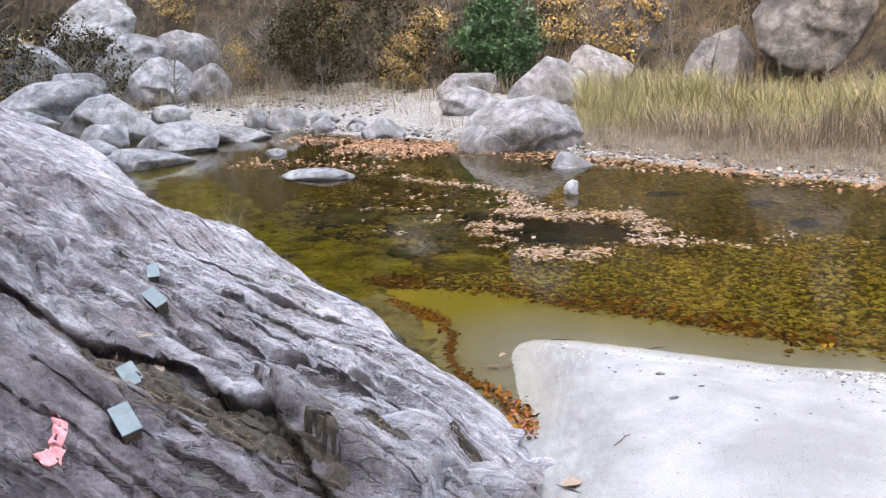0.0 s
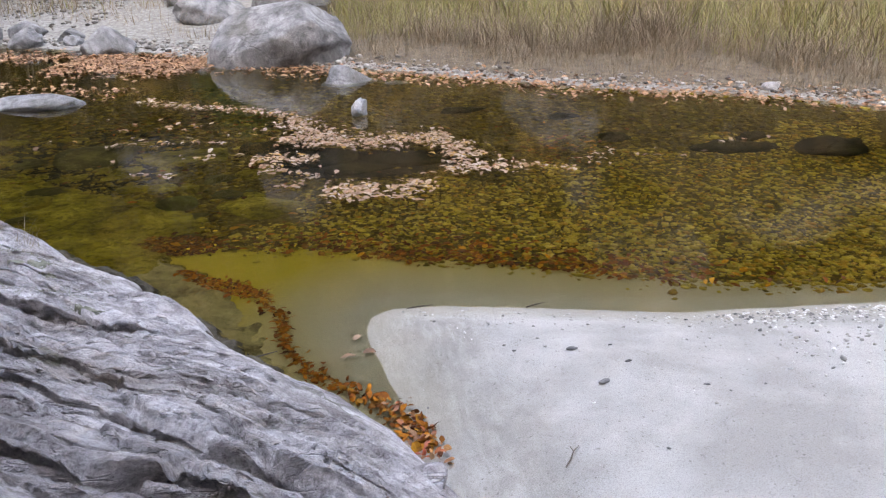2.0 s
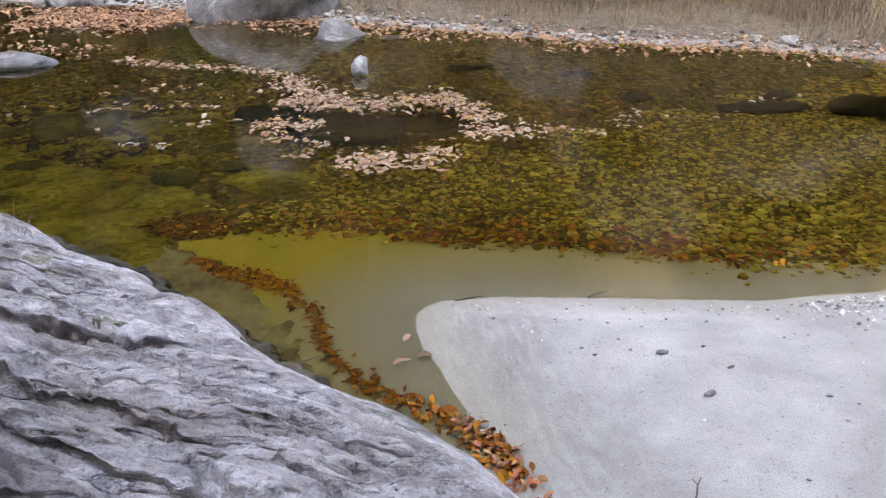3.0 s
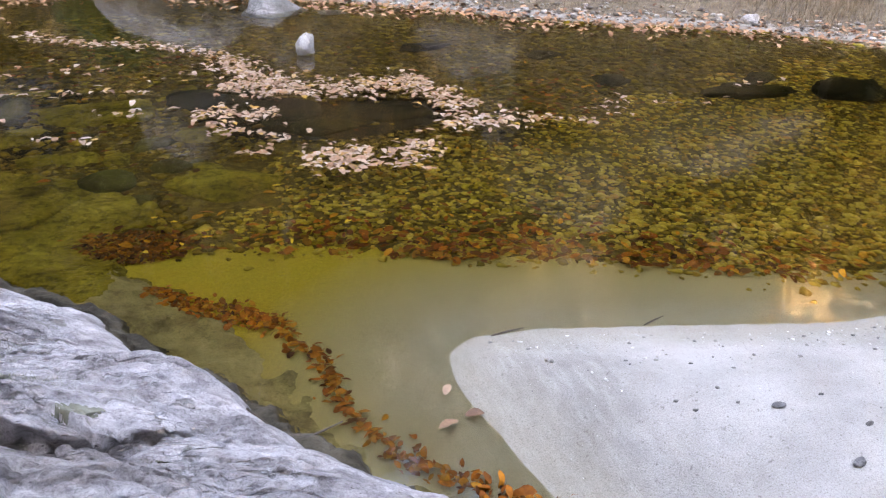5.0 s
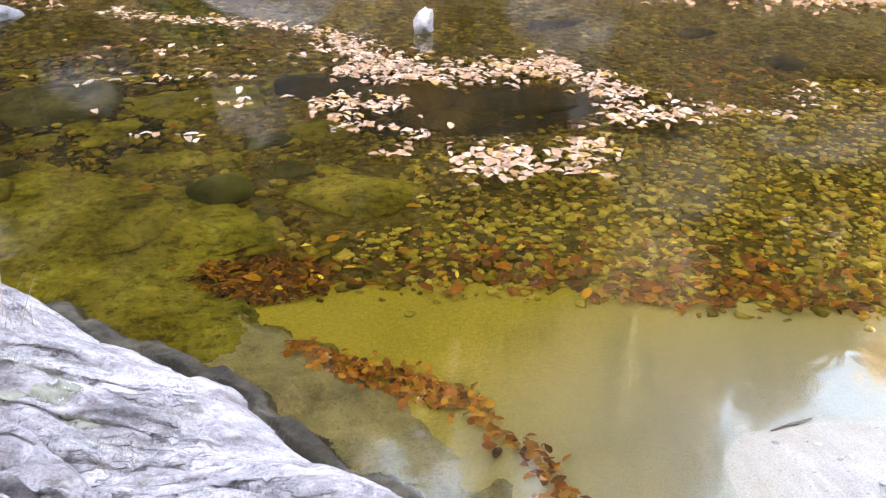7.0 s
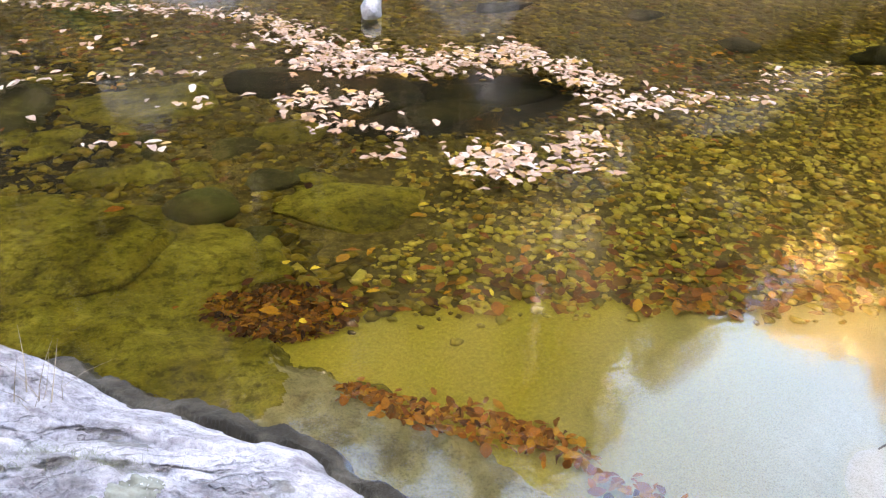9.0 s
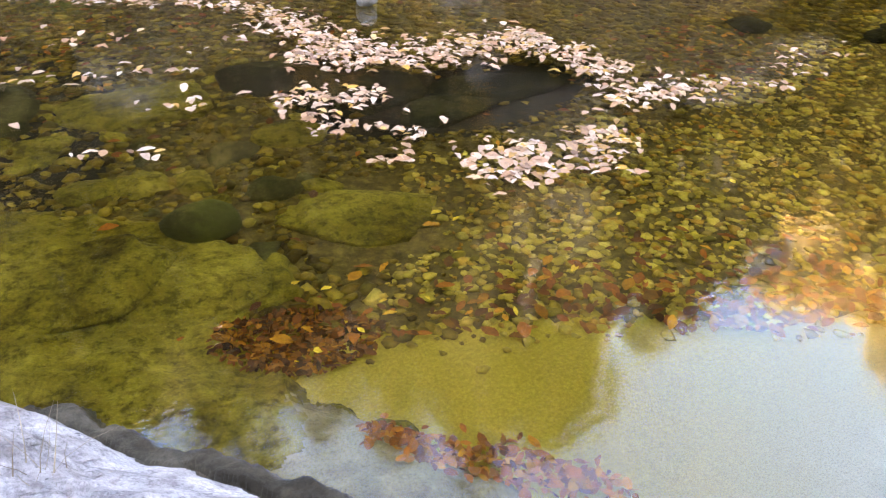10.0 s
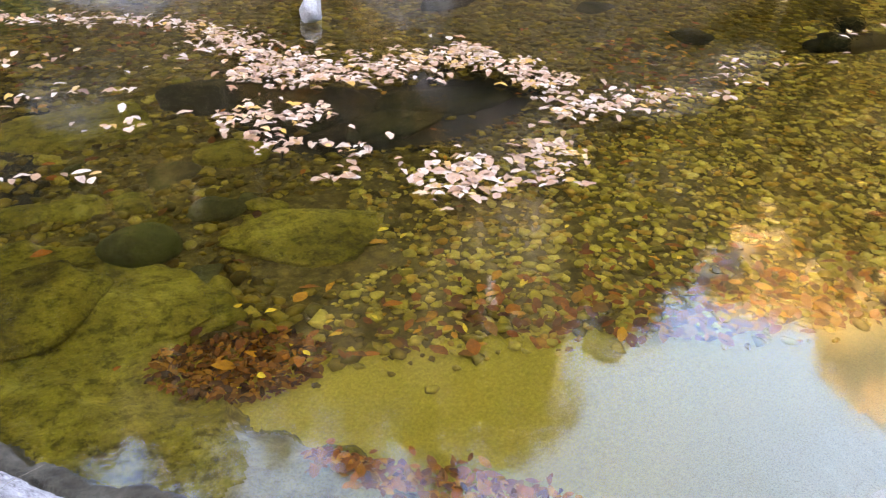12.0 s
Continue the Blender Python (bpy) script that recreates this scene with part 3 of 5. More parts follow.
M_DRIFT = leaf_material("wet_orange_leaves", [(0.04, 0.012, 0.004), (0.20, 0.055, 0.008), (0.36, 0.13, 0.014), (0.07, 0.02, 0.006), (0.36, 0.16, 0.018), (0.13, 0.04, 0.008), (0.27, 0.08, 0.010)])
M_SODDEN = leaf_material("dark_sodden_leaves", [(0.015, 0.005, 0.002), (0.07, 0.022, 0.004), (0.15, 0.048, 0.006), (0.025, 0.008, 0.003), (0.10, 0.035, 0.005), (0.24, 0.10, 0.010), (0.05, 0.017, 0.004)])
M_RUST = leaf_material("damp_red_leaves", [(0.24, 0.04, 0.018), (0.32, 0.09, 0.025), (0.13, 0.04, 0.016), (0.38, 0.17, 0.05), (0.20, 0.07, 0.025), (0.30, 0.19, 0.10)])
M_BRIGHT = leaf_material("yellow_fallen_leaves", [(0.50, 0.32, 0.02), (0.58, 0.41, 0.045), (0.42, 0.23, 0.02)])
M_LITTER = leaf_material("rust_leaf_litter", [(0.20, 0.09, 0.045), (0.34, 0.17, 0.085), (0.44, 0.26, 0.15), (0.28, 0.125, 0.05), (0.12, 0.055, 0.03)])
M_YELLOW = leaf_material("yellow_autumn_leaves", [(0.46, 0.28, 0.08), (0.58, 0.40, 0.16), (0.54, 0.32, 0.09), (0.42, 0.30, 0.13), (0.62, 0.49, 0.26)])
M_TAWNY = leaf_material("tawny_shrub_leaves", [(0.34, 0.20, 0.05), (0.46, 0.29, 0.08), (0.24, 0.15, 0.05), (0.40, 0.27, 0.11), (0.30, 0.23, 0.09)])
M_GREEN = leaf_material("dark_pine_needles", [(0.016, 0.050, 0.016), (0.03, 0.088, 0.026), (0.05, 0.125, 0.04)])
M_OLIVELEAF = leaf_material("dull_olive_leaves", [(0.015, 0.018, 0.008), (0.034, 0.029, 0.012), (0.066, 0.048, 0.019), (0.023, 0.024, 0.012)])
M_GRASS = leaf_material("dry_reed_grass", [(0.28, 0.22, 0.09), (0.34, 0.29, 0.11), (0.19, 0.21, 0.06), (0.27, 0.27, 0.08), (0.36, 0.31, 0.15), (0.22, 0.23, 0.07)])
M_STRAW = leaf_material("pale_dead_stalks", [(0.20, 0.150, 0.10), (0.30, 0.235, 0.16), (0.15, 0.115, 0.08), (0.25, 0.19, 0.125), (0.34, 0.28, 0.20)])
M_BARK = plain("grey_bark", [(0.3, (0.08, 0.068, 0.06)), (0.6, (0.20, 0.178, 0.16)), (0.75, (0.30, 0.275, 0.25))], 9)
M_TWIG = plain("weathered_twig", [(0.3, (0.05, 0.04, 0.035)), (0.7, (0.16, 0.13, 0.11))], 40)
M_MOSS = leaf_material("grey_green_moss", [(0.10, 0.12, 0.05), (0.16, 0.17, 0.09), (0.22, 0.22, 0.14)])
M_PLATE = plain("grey_green_paint", [(0.35, (0.10, 0.14, 0.15)), (0.65, (0.155, 0.20, 0.21))], 25, 0.5, 0.2, 0.003)
M_PINK = plain("pink_paint", [(0.35, (0.55, 0.16, 0.17)), (0.65, (0.66, 0.30, 0.30))], 30, 0.7, 0.3, 0.004)


# under water and in damp litter there is next to no surface gloss
for m in (M_ALGAE, M_SHELF, M_DEEP, M_MOSSROCK, M_COBBLE, M_BED, M_HOLE, M_PEBBLE, M_PEBBLE_ONE, M_PEBBLE_DEEP, M_RED, M_DRIFT, M_SODDEN, M_BRIGHT, M_FOREST, M_OLIVELEAF, M_SAND):
    m.node_tree.nodes["Principled BSDF"].inputs["Specular IOR Level"].default_value = 0.08


def water_material():
    m, n, l, b = material("clear_stream_water", 0.0)
    b.inputs["Base Color"].default_value = (0.97, 0.93, 0.68, 1)
    b.inputs["Transmission Weight"].default_value = 1.0
    b.inputs["IOR"].default_value = 1.45
    q = placed(n, l, (1, 1.6, 1))
    h = mixed(n, l, 0.3, noise_out(n, l, q, 2.2, 3, 0.5), noise_out(n, l, q, 14, 2, 0.5))
    bumped(n, l, b, h, 0.10, 0.02)
    return m


M_WATER = water_material()


# ---- mesh helpers ----
def mesh_of(name, verts, faces, mats, shade=True, indices=None):
    me = bpy.data.meshes.new(name)
    me.from_pydata([tuple(v) for v in verts], [], faces)
    for m in mats if isinstance(mats, (list, tuple)) else [mats]:
        me.materials.append(m)
    if shade:
        me.polygons.foreach_set("use_smooth", np.ones(len(me.polygons), bool))
    if indices is not None:
        me.polygons.foreach_set("material_index", np.asarray(indices, dtype=np.int32))
    me.update()
    return me


def part(name, me, parent, label=""):
    ob = new(name, me)
    ob.parent = parent
    return tagged(ob, label) if label else ob


def steps(*spans):
    """Grid lines: (start, end, spacing at start, spacing at end), end to end."""
    out = [spans[0][0]]
    for a, b, p, q in spans:
        while out[-1] < b - 1e-6:
            k = (out[-1] - a) / (b - a)
            out.append(min(b, out[-1] + p + (q - p) * max(0, k)))
    return np.array(out)


def sheet(xs, ys, height):
    gx, gy = np.meshgrid(xs, ys)
    gz = height(gx, gy)
    verts = np.stack([gx.ravel(), gy.ravel(), gz.ravel()], 1)
    w, h = len(xs), len(ys)
    i = (np.arange(h - 1)[:, None] * w + np.arange(w - 1)[None, :]).ravel()
    faces = np.stack([i, i + 1, i + w + 1, i + w], 1)
    return verts, faces


def trimmed(verts, faces):
    used = np.unique(faces)
    back = np.zeros(len(verts), int)
    back[used] = np.arange(len(used))
    return verts[used], back[faces]


def stone_mesh(name, mat, seed, size=(1, 1, 1), detail=3, rough=0.25, flat=0.0, cuts=0):
    """A water-worn block: a ball cut by planes and pushed by noise."""
    bm = bmesh.new()
    bmesh.ops.create_icosphere(bm, subdivisions=detail, radius=1)
    rnd = random.Random(seed)
    planes = [(Vector((rnd.uniform(-1, 1), rnd.uniform(-1, 1), rnd.uniform(-0.4, 1))).normalized(), rnd.uniform(0.55, 0.9)) for _ in range(cuts)]
    off = Vector((seed * 7.1, seed * 3.3, seed * 1.7))
    for v in bm.verts:
        d = v.co.normalized()
        co = d * (1 + rough * noise.noise(d * 1.1 + off) + rough * 0.45 * noise.noise(d * 2.7 + off) + rough * 0.14 * noise.noise(d * 8 + off))
        for nrm, dist in planes:
            over = co.dot(nrm) - dist
            if over > 0:
                co = co - nrm * over * 0.88
        if co.z < -flat:
            co.z = -flat + (co.z + flat) * 0.3
        v.co = Vector((co.x * size[0], co.y * size[1], co.z * size[2]))
    me = bpy.data.meshes.new(name)
    bm.to_mesh(me)
    bm.free()
    me.materials.append(mat)
    me.polygons.foreach_set("use_smooth", np.ones(len(me.polygons), bool))
    return me


def leaf_template(rnd, curl=0.12, long=1.0, wide=0.5):
    """A lens-shaped leaf of ten corners, bent along its rib, about one unit long."""
    n = 4
    left, rib, right = [], [], []
    for k in range(n + 1):
        t = k / n
        w = wide * 0.5 * math.sin(math.pi * min(1, t * 0.93 + 0.05)) ** 0.8
        z = curl * (math.sin(t * 3.1) * rnd.uniform(0.4, 1.2) - 0.3)
        x = (t - 0.5) * long
        rib.append((x, 0, z * 0.6))
        left.append((x, w, z + curl * rnd.uniform(-0.3, 0.9) * w * 2))
        right.append((x, -w, z + curl * rnd.uniform(-0.3, 0.9) * w * 2))
    verts = left + rib + right
    faces = []
    for k in range(n):
        faces += [(k, k + n + 1, k + n + 2, k + 1), (k + n + 1, k + 2 * n + 2, k + 2 * n + 3, k + n + 2)]
    return np.array(verts), faces


def scattered(templates, spots):
    """One mesh's corners and faces from templates set at spots: (kind, place, turn, tilt x, tilt y, size)."""
    vs, fs, base = [], [], 0
    for kind, place, turn, tx, ty, size in spots:
        v, f = templates[kind]
        m = np.array(Euler((tx, ty, turn)).to_matrix())
        s = np.array(size if isinstance(size, (tuple, list)) else (size,) * 3)
        vs.append((v * s) @ m.T + np.array(place))
        fs += [tuple(i + base for i in face) for face in f]
        base += len(v)
    return np.concatenate(vs), fs


def pebble_template(seed):
    bm = bmesh.new()
    bmesh.ops.create_icosphere(bm, subdivisions=1, radius=0.5)
    off = Vector((seed * 5.3, seed, 0))
    out = []
    for v in bm.verts:
        d = v.co.normalized()
        out.append(tuple(d * 0.5 * (1 + 0.8 * noise.noise(d * 1.4 + off))))
    faces = [tuple(v.index for v in f.verts) for f in bm.faces]
    bm.free()
    return np.array(out), faces


LEAVES = [leaf_template(random.Random(k), 0.10 + 0.05 * (k % 3), 1.0, 0.38 + 0.09 * (k % 4)) for k in range(8)]
PEBBLES = [pebble_template(k) for k in range(8)]
rng = random.Random(11)


# ---- ground, water, rock slab ----
gx = steps((-420, -40, 40, 6), (-40, -8, 3, 0.5), (-8, -2, 0.3, 0.07), (-2, 6, 0.05, 0.07), (6, 16, 0.12, 0.5), (16, 60, 0.8, 4), (60, 420, 8, 40))
gy = steps((-420, -40, 40, 6), (-40, -3, 4, 0.5), (-3, 0, 0.3, 0.06), (0, 7, 0.05, 0.07), (7, 22, 0.1, 0.3), (22, 70, 0.5, 3), (70, 420, 8, 40))
gv, gf = sheet(gx, gy, ground_height)
mid = gv[gf].mean(1)
far_d = -line_distance(mid[:, 0], mid[:, 1], FAR)
slot = np.zeros(len(gf), int)
over = mid[:, 1] - np.interp(mid[:, 0], [p[0] for p in PEBBLE_EDGE], [p[1] for p in PEBBLE_EDGE])
# Pebbled faces take the bed colour darkened for the gaps.
slot[(over + 0.25 * fbm(mid[:, 0] * 2.5, mid[:, 1] * 2.5, 77) > 0.12) & (mid[:, 2] < -0.03)] = 4
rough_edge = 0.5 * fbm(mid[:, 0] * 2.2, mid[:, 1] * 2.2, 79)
# Ellipses of bed coloured near-black in place of deep, dim holes.
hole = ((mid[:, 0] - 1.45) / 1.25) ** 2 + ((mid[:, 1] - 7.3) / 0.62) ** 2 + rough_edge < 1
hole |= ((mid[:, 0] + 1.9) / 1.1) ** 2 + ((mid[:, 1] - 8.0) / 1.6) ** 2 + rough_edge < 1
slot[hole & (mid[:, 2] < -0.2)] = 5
slot[far_d > -0.2] = 1
slot[(far_d > 0.35) & (mid[:, 0] > 1.5)] = 2
slot[(far_d > 7.5) | ((far_d > 5.2 + 3 * fbm(mid[:, 0] * 0.6, mid[:, 1] * 0.6, 78)) | (far_d > 0) & (mid[:, 2] > 0.9)) | (-line_distance(mid[:, 0], mid[:, 1], SAND) > 9)] = 3
slot[(slot == 3) & (mid[:, 2] < 6.5 + 5 * fbm(mid[:, 0] * 0.3, mid[:, 1] * 0.3, 80)) & (mid[:, 1] > 10)] = 6
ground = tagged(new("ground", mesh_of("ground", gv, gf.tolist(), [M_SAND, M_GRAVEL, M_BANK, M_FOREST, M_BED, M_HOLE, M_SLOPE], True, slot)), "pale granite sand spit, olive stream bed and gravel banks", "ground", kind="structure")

wv, wf = sheet(steps((-45, 30, 1.5, 1.5)), steps((0.2, 36, 1.2, 1.2)), lambda x, y: x * 0)
water = tagged(new("water", mesh_of("water", wv, wf.tolist(), M_WATER)), "clear brown-green still stream pool reflecting the sky", "water", kind="structure")
water.visible_shadow = False

rx = steps((-26, -5, 0.8, 0.12), (-5, -2.2, 0.09, 0.02), (-2.2, 1.5, 0.0125, 0.0125), (1.5, 4.5, 0.02, 0.12))
ry = steps((-12, -3.5, 0.6, 0.08), (-3.5, -1.8, 0.05, 0.014), (-1.8, 4.5, 0.0125, 0.013), (4.5, 9, 0.02, 0.08), (9, 23, 0.15, 0.6))
rv, rf = sheet(rx, ry, rock_height)
lean_x, lean_y = rock_lean(rv[:, 0], rv[:, 1])
rv[:, 0] += lean_x
rv[:, 1] += lean_y
mid = rv[rf].mean(1)
keep = -line_distance(mid[:, 0], mid[:, 1], EDGE) > -1.9
keep &= mid[:, 2] > ground_height(mid[:, 0], mid[:, 1]) - 0.25
rv, rf = trimmed(rv, rf[keep])
slot = (rv[rf][:, :, 2].max(1) < -0.012).astype(int)
rim = rv[rf].mean(1)
rim_top = 0.025 + 0.09 * fbm(rim[:, 0] * 5, rim[:, 1] * 5, 90) + 0.02 * smooth(-0.2, -0.8, rim[:, 0])
slot[(slot == 0) & (rim[:, 2] < rim_top) & (rim[:, 0] < 0.75)] = 2
out = line_distance(rim[:, 0], rim[:, 1], EDGE)
slot[(out > -0.03) & (out < 0.06 + 0.30 * fbm(rim[:, 0] * 5, rim[:, 1] * 5, 91)) & (rim[:, 0] < 0.6)] = 2
slot[(slot == 1) & (out < 0.55) & (rim[:, 0] > -0.7 + 0.8 * fbm(rim[:, 0] * 3, rim[:, 1] * 3, 92))] = 3
# Steep rim faces get the dark rim colour in place of overhang shade.
rim_z = rv[rf][:, :, 2]
slot[(slot == 0) & (inside_slab(rim[:, 0], rim[:, 1]) < 0.012) & (rim[:, 0] < 0.6)] = 2
slot[(rim_z.max(1) - rim_z.min(1) > 0.03) & (np.abs(out) < 0.22) & (rim_z.min(1) < 0.10) & (rim[:, 0] < 0.6)] = 2
slab = tagged(new("rock_slab", mesh_of("rock_slab", rv, rf.tolist(), [M_ROCK, M_ALGAE, M_RIMROCK, M_SHELF], True, slot)), "grey layered bedrock slab sloping into the pool", "rock", kind="structure")


# ---- boulders on the far bank ----
def boulder(name, x, y, size, seed, turn=0, mat=M_BOULDER, sink=0.25, label="", cuts=9, rough=0.3, base=None, detail=4, tilt=0):
    me = stone_mesh(name, mat, seed, size, detail, rough, 0.45, cuts)
    ob = new(name, me)
    z = surface(x, y) if base is None else base
    ob.matrix_world = pose(x, y, z + size[2] * (0.45 - sink), tilt, 0, turn)
    return tagged(ob, label, "boulder" if size[0] > 0.45 else "stone")


def boulders():
    boulder("boulder", 0.55, 14.2, (1.65, 1.1, 1.0), 8, 5, label="large pale grey rounded boulder at the water's edge", cuts=11, detail=5)
    boulder("stone", 1.6, 11.75, (0.56, 0.4, 0.36), 5, 10, label="grey stone with a white top, half in the shallows")
    boulder("stone", 2.35, 11.5, (0.24, 0.18, 0.1), 6, 0, label="small flat grey stone beside a larger one")
    boulder("stone", -3.1, 15.8, (0.62, 0.5, 0.42), 7, 15, label="angular pale grey stone on the leafy shore")
    boulder("stone", -4.9, 17.1, (0.45, 0.35, 0.32), 8, 0, label="grey stone among the shore stones")
    boulder("stone", -4.1, 17.4, (0.3, 0.3, 0.22), 9, 0, label="small pale stone among the shore stones")
    boulder("stone", -3.9, 16.9, (0.22, 0.2, 0.18), 10, 40, label="small pale stone among the shore stones")
    boulder("stone", -3.3, 11.0, (0.85, 0.45, 0.22), 12, -8, base=-0.05, label="long flat grey stone just above the water")
    boulder("stone", -5.0, 13.6, (0.3, 0.22, 0.13), 13, 0, base=-0.02, label="small flat stone awash in the pool")
    boulder("stone", -7.1, 17.9, (0.42, 0.4, 0.5), 14, 0, label="upright grey stone at the edge of the gravel bar", cuts=8)
    boulder("stone", -6.1, 17.9, (0.62, 0.45, 0.45), 15, 20, label="angular grey stone at the edge of the gravel bar", cuts=8)
    heap = [(-10.9, 16.9, 1.4, 1.15, 0.95, 0.15, 17, 0, 4), (-13.3, 17.6, 1.6, 1.2, 1.0, 0.5, 18, 30, 6), (-8.8, 12.8, 0.5, 0.4, 0.28, 0.2, 22, 0, 4), (-7.4, 12.3, 1.1, 0.7, 0.35, 0.0, 23, 25, 8), (-7.7, 14.6, 1.3, 0.9, 0.5, 0.05, 16, 20, 8), (-9.6, 14.4, 0.8, 0.6, 0.4, 0.2, 28, 10, 6), (-6.9, 16.0, 1.0, 0.55, 0.32, 0.0, 29, -10, 6), (-14.0, 24.3, 1.6, 1.3, 1.1, 1.4, 19, 60, 4), (-12.4, 25.2, 1.4, 1.1, 1.2, 1.3, 30, 15, 6), (-11.8, 21.8, 1.4, 1.0, 1.0, 0.7, 31, 40, 7), (-15.9, 20.6, 1.7, 1.3, 1.2, 1.2, 32, 0, 6), (-13.6, 20.0, 1.0, 0.8, 0.7, 0.9, 33, 70, 5), (-17.5, 28.0, 2.2, 1.7, 1.6, 2.2, 21, 0, 6), (-9.9, 18.6, 0.6, 0.5, 0.35, 0.3, 34, 0, 6), (-12.2, 15.6, 0.7, 0.5, 0.4, 0.4, 35, 0, 5), (-18.5, 22.5, 1.8, 1.4, 1.4, 1.2, 36, 25, 6), (-5.2, 18.2, 0.5, 0.4, 0.25, 0.15, 37, 0, 6)]
    for x, y, a, b, c, z, seed, turn, cuts in heap:
        boulder("boulder", x, y, (a, b, c), seed, turn, base=z, label="smooth whitish boulder above the inlet" if seed == 17 else "pale grey boulder in the heap beside the inlet", cuts=cuts + 5, rough=0.34, detail=5 if a > 1.2 else 4)
    boulder("boulder", -10.2, 22.0, (0.75, 0.7, 1.1), 20, 15, base=0.5, label="leaning dark grey boulder beside the heap", tilt=14, mat=M_DARKROCK, cuts=9)
    boulder("boulder", -1.6, 21.0, (0.95, 0.7, 0.6), 24, 0, label="grey boulder under the pine")
    boulder("boulder", 1.0, 19.6, (1.3, 1.0, 0.95), 25, 35, label="pale boulder behind the large boulder")
    boulder("boulder", -1.2, 18.6, (0.95, 0.8, 0.5), 26, 0, label="low whitish boulder behind the large boulder")
    boulder("boulder", 2.4, 22.5, (1.1, 0.9, 1.0), 27, 0, label="dark boulder at the foot of the slope", mat=M_DARKROCK)
    for k, (x, y, a, b, c, t) in enumerate([(6.0, 22.0, 1.6, 1.3, 1.7, 10), (8.8, 20.9, 2.4, 1.5, 2.1, 15), (11.6, 19.6, 3.0, 1.8, 2.2, -20), (14.6, 17.4, 2.8, 1.8, 1.8, -30), (9.9, 21.8, 2.0, 1.5, 2.5, 40), (3.6, 24.5, 1.6, 1.4, 1.8, 0), (-4.2, 27, 2.2, 1.8, 1.6, 0), (-8.0, 30, 2.6, 2.2, 2.2, 40), (0.5, 27, 2.0, 1.8, 2.2, 15)]):
        boulder("rock_outcrop", x, y, (a, b, c), 40 + k, t, M_CLIFF, sink=0.5, label="craggy pale grey cliff face behind the reeds" if 0 < k < 5 else "craggy streaked grey rock outcrop at the foot of the slope", cuts=22, rough=0.5, detail=5)
    boulder("stone", 1.52, 9.25, (0.14, 0.12, 0.2), 63, 20, base=0.0, sink=0.2, label="upright white stone standing in the pool", rough=0.5, cuts=10, mat=M_WHITE, detail=4)
    boulder("stone", 7.95, 9.4, (0.2, 0.15, 0.13), 61, 0, base=0.02, label="white stone at the far shore", detail=3, mat=M_WHITE)


boulders()


# ---- floating leaves ----
def band(points, width, density, out, rnd, sizes=(0.035, 0.105)):
    for (ax, ay), (bx, by) in zip(points[:-1], points[1:]):
        length = math.hypot(bx - ax, by - ay)
        for _ in range(int(length * width * density * 1.75)):
            k, off = rnd.random(), rnd.gauss(0, 0.33) * width
            dx, dy = (bx - ax) / length, (by - ay) / length
            out.append((ax + (bx - ax) * k - dy * off, ay + (by - ay) * k + dx * off, rnd.uniform(*sizes)))


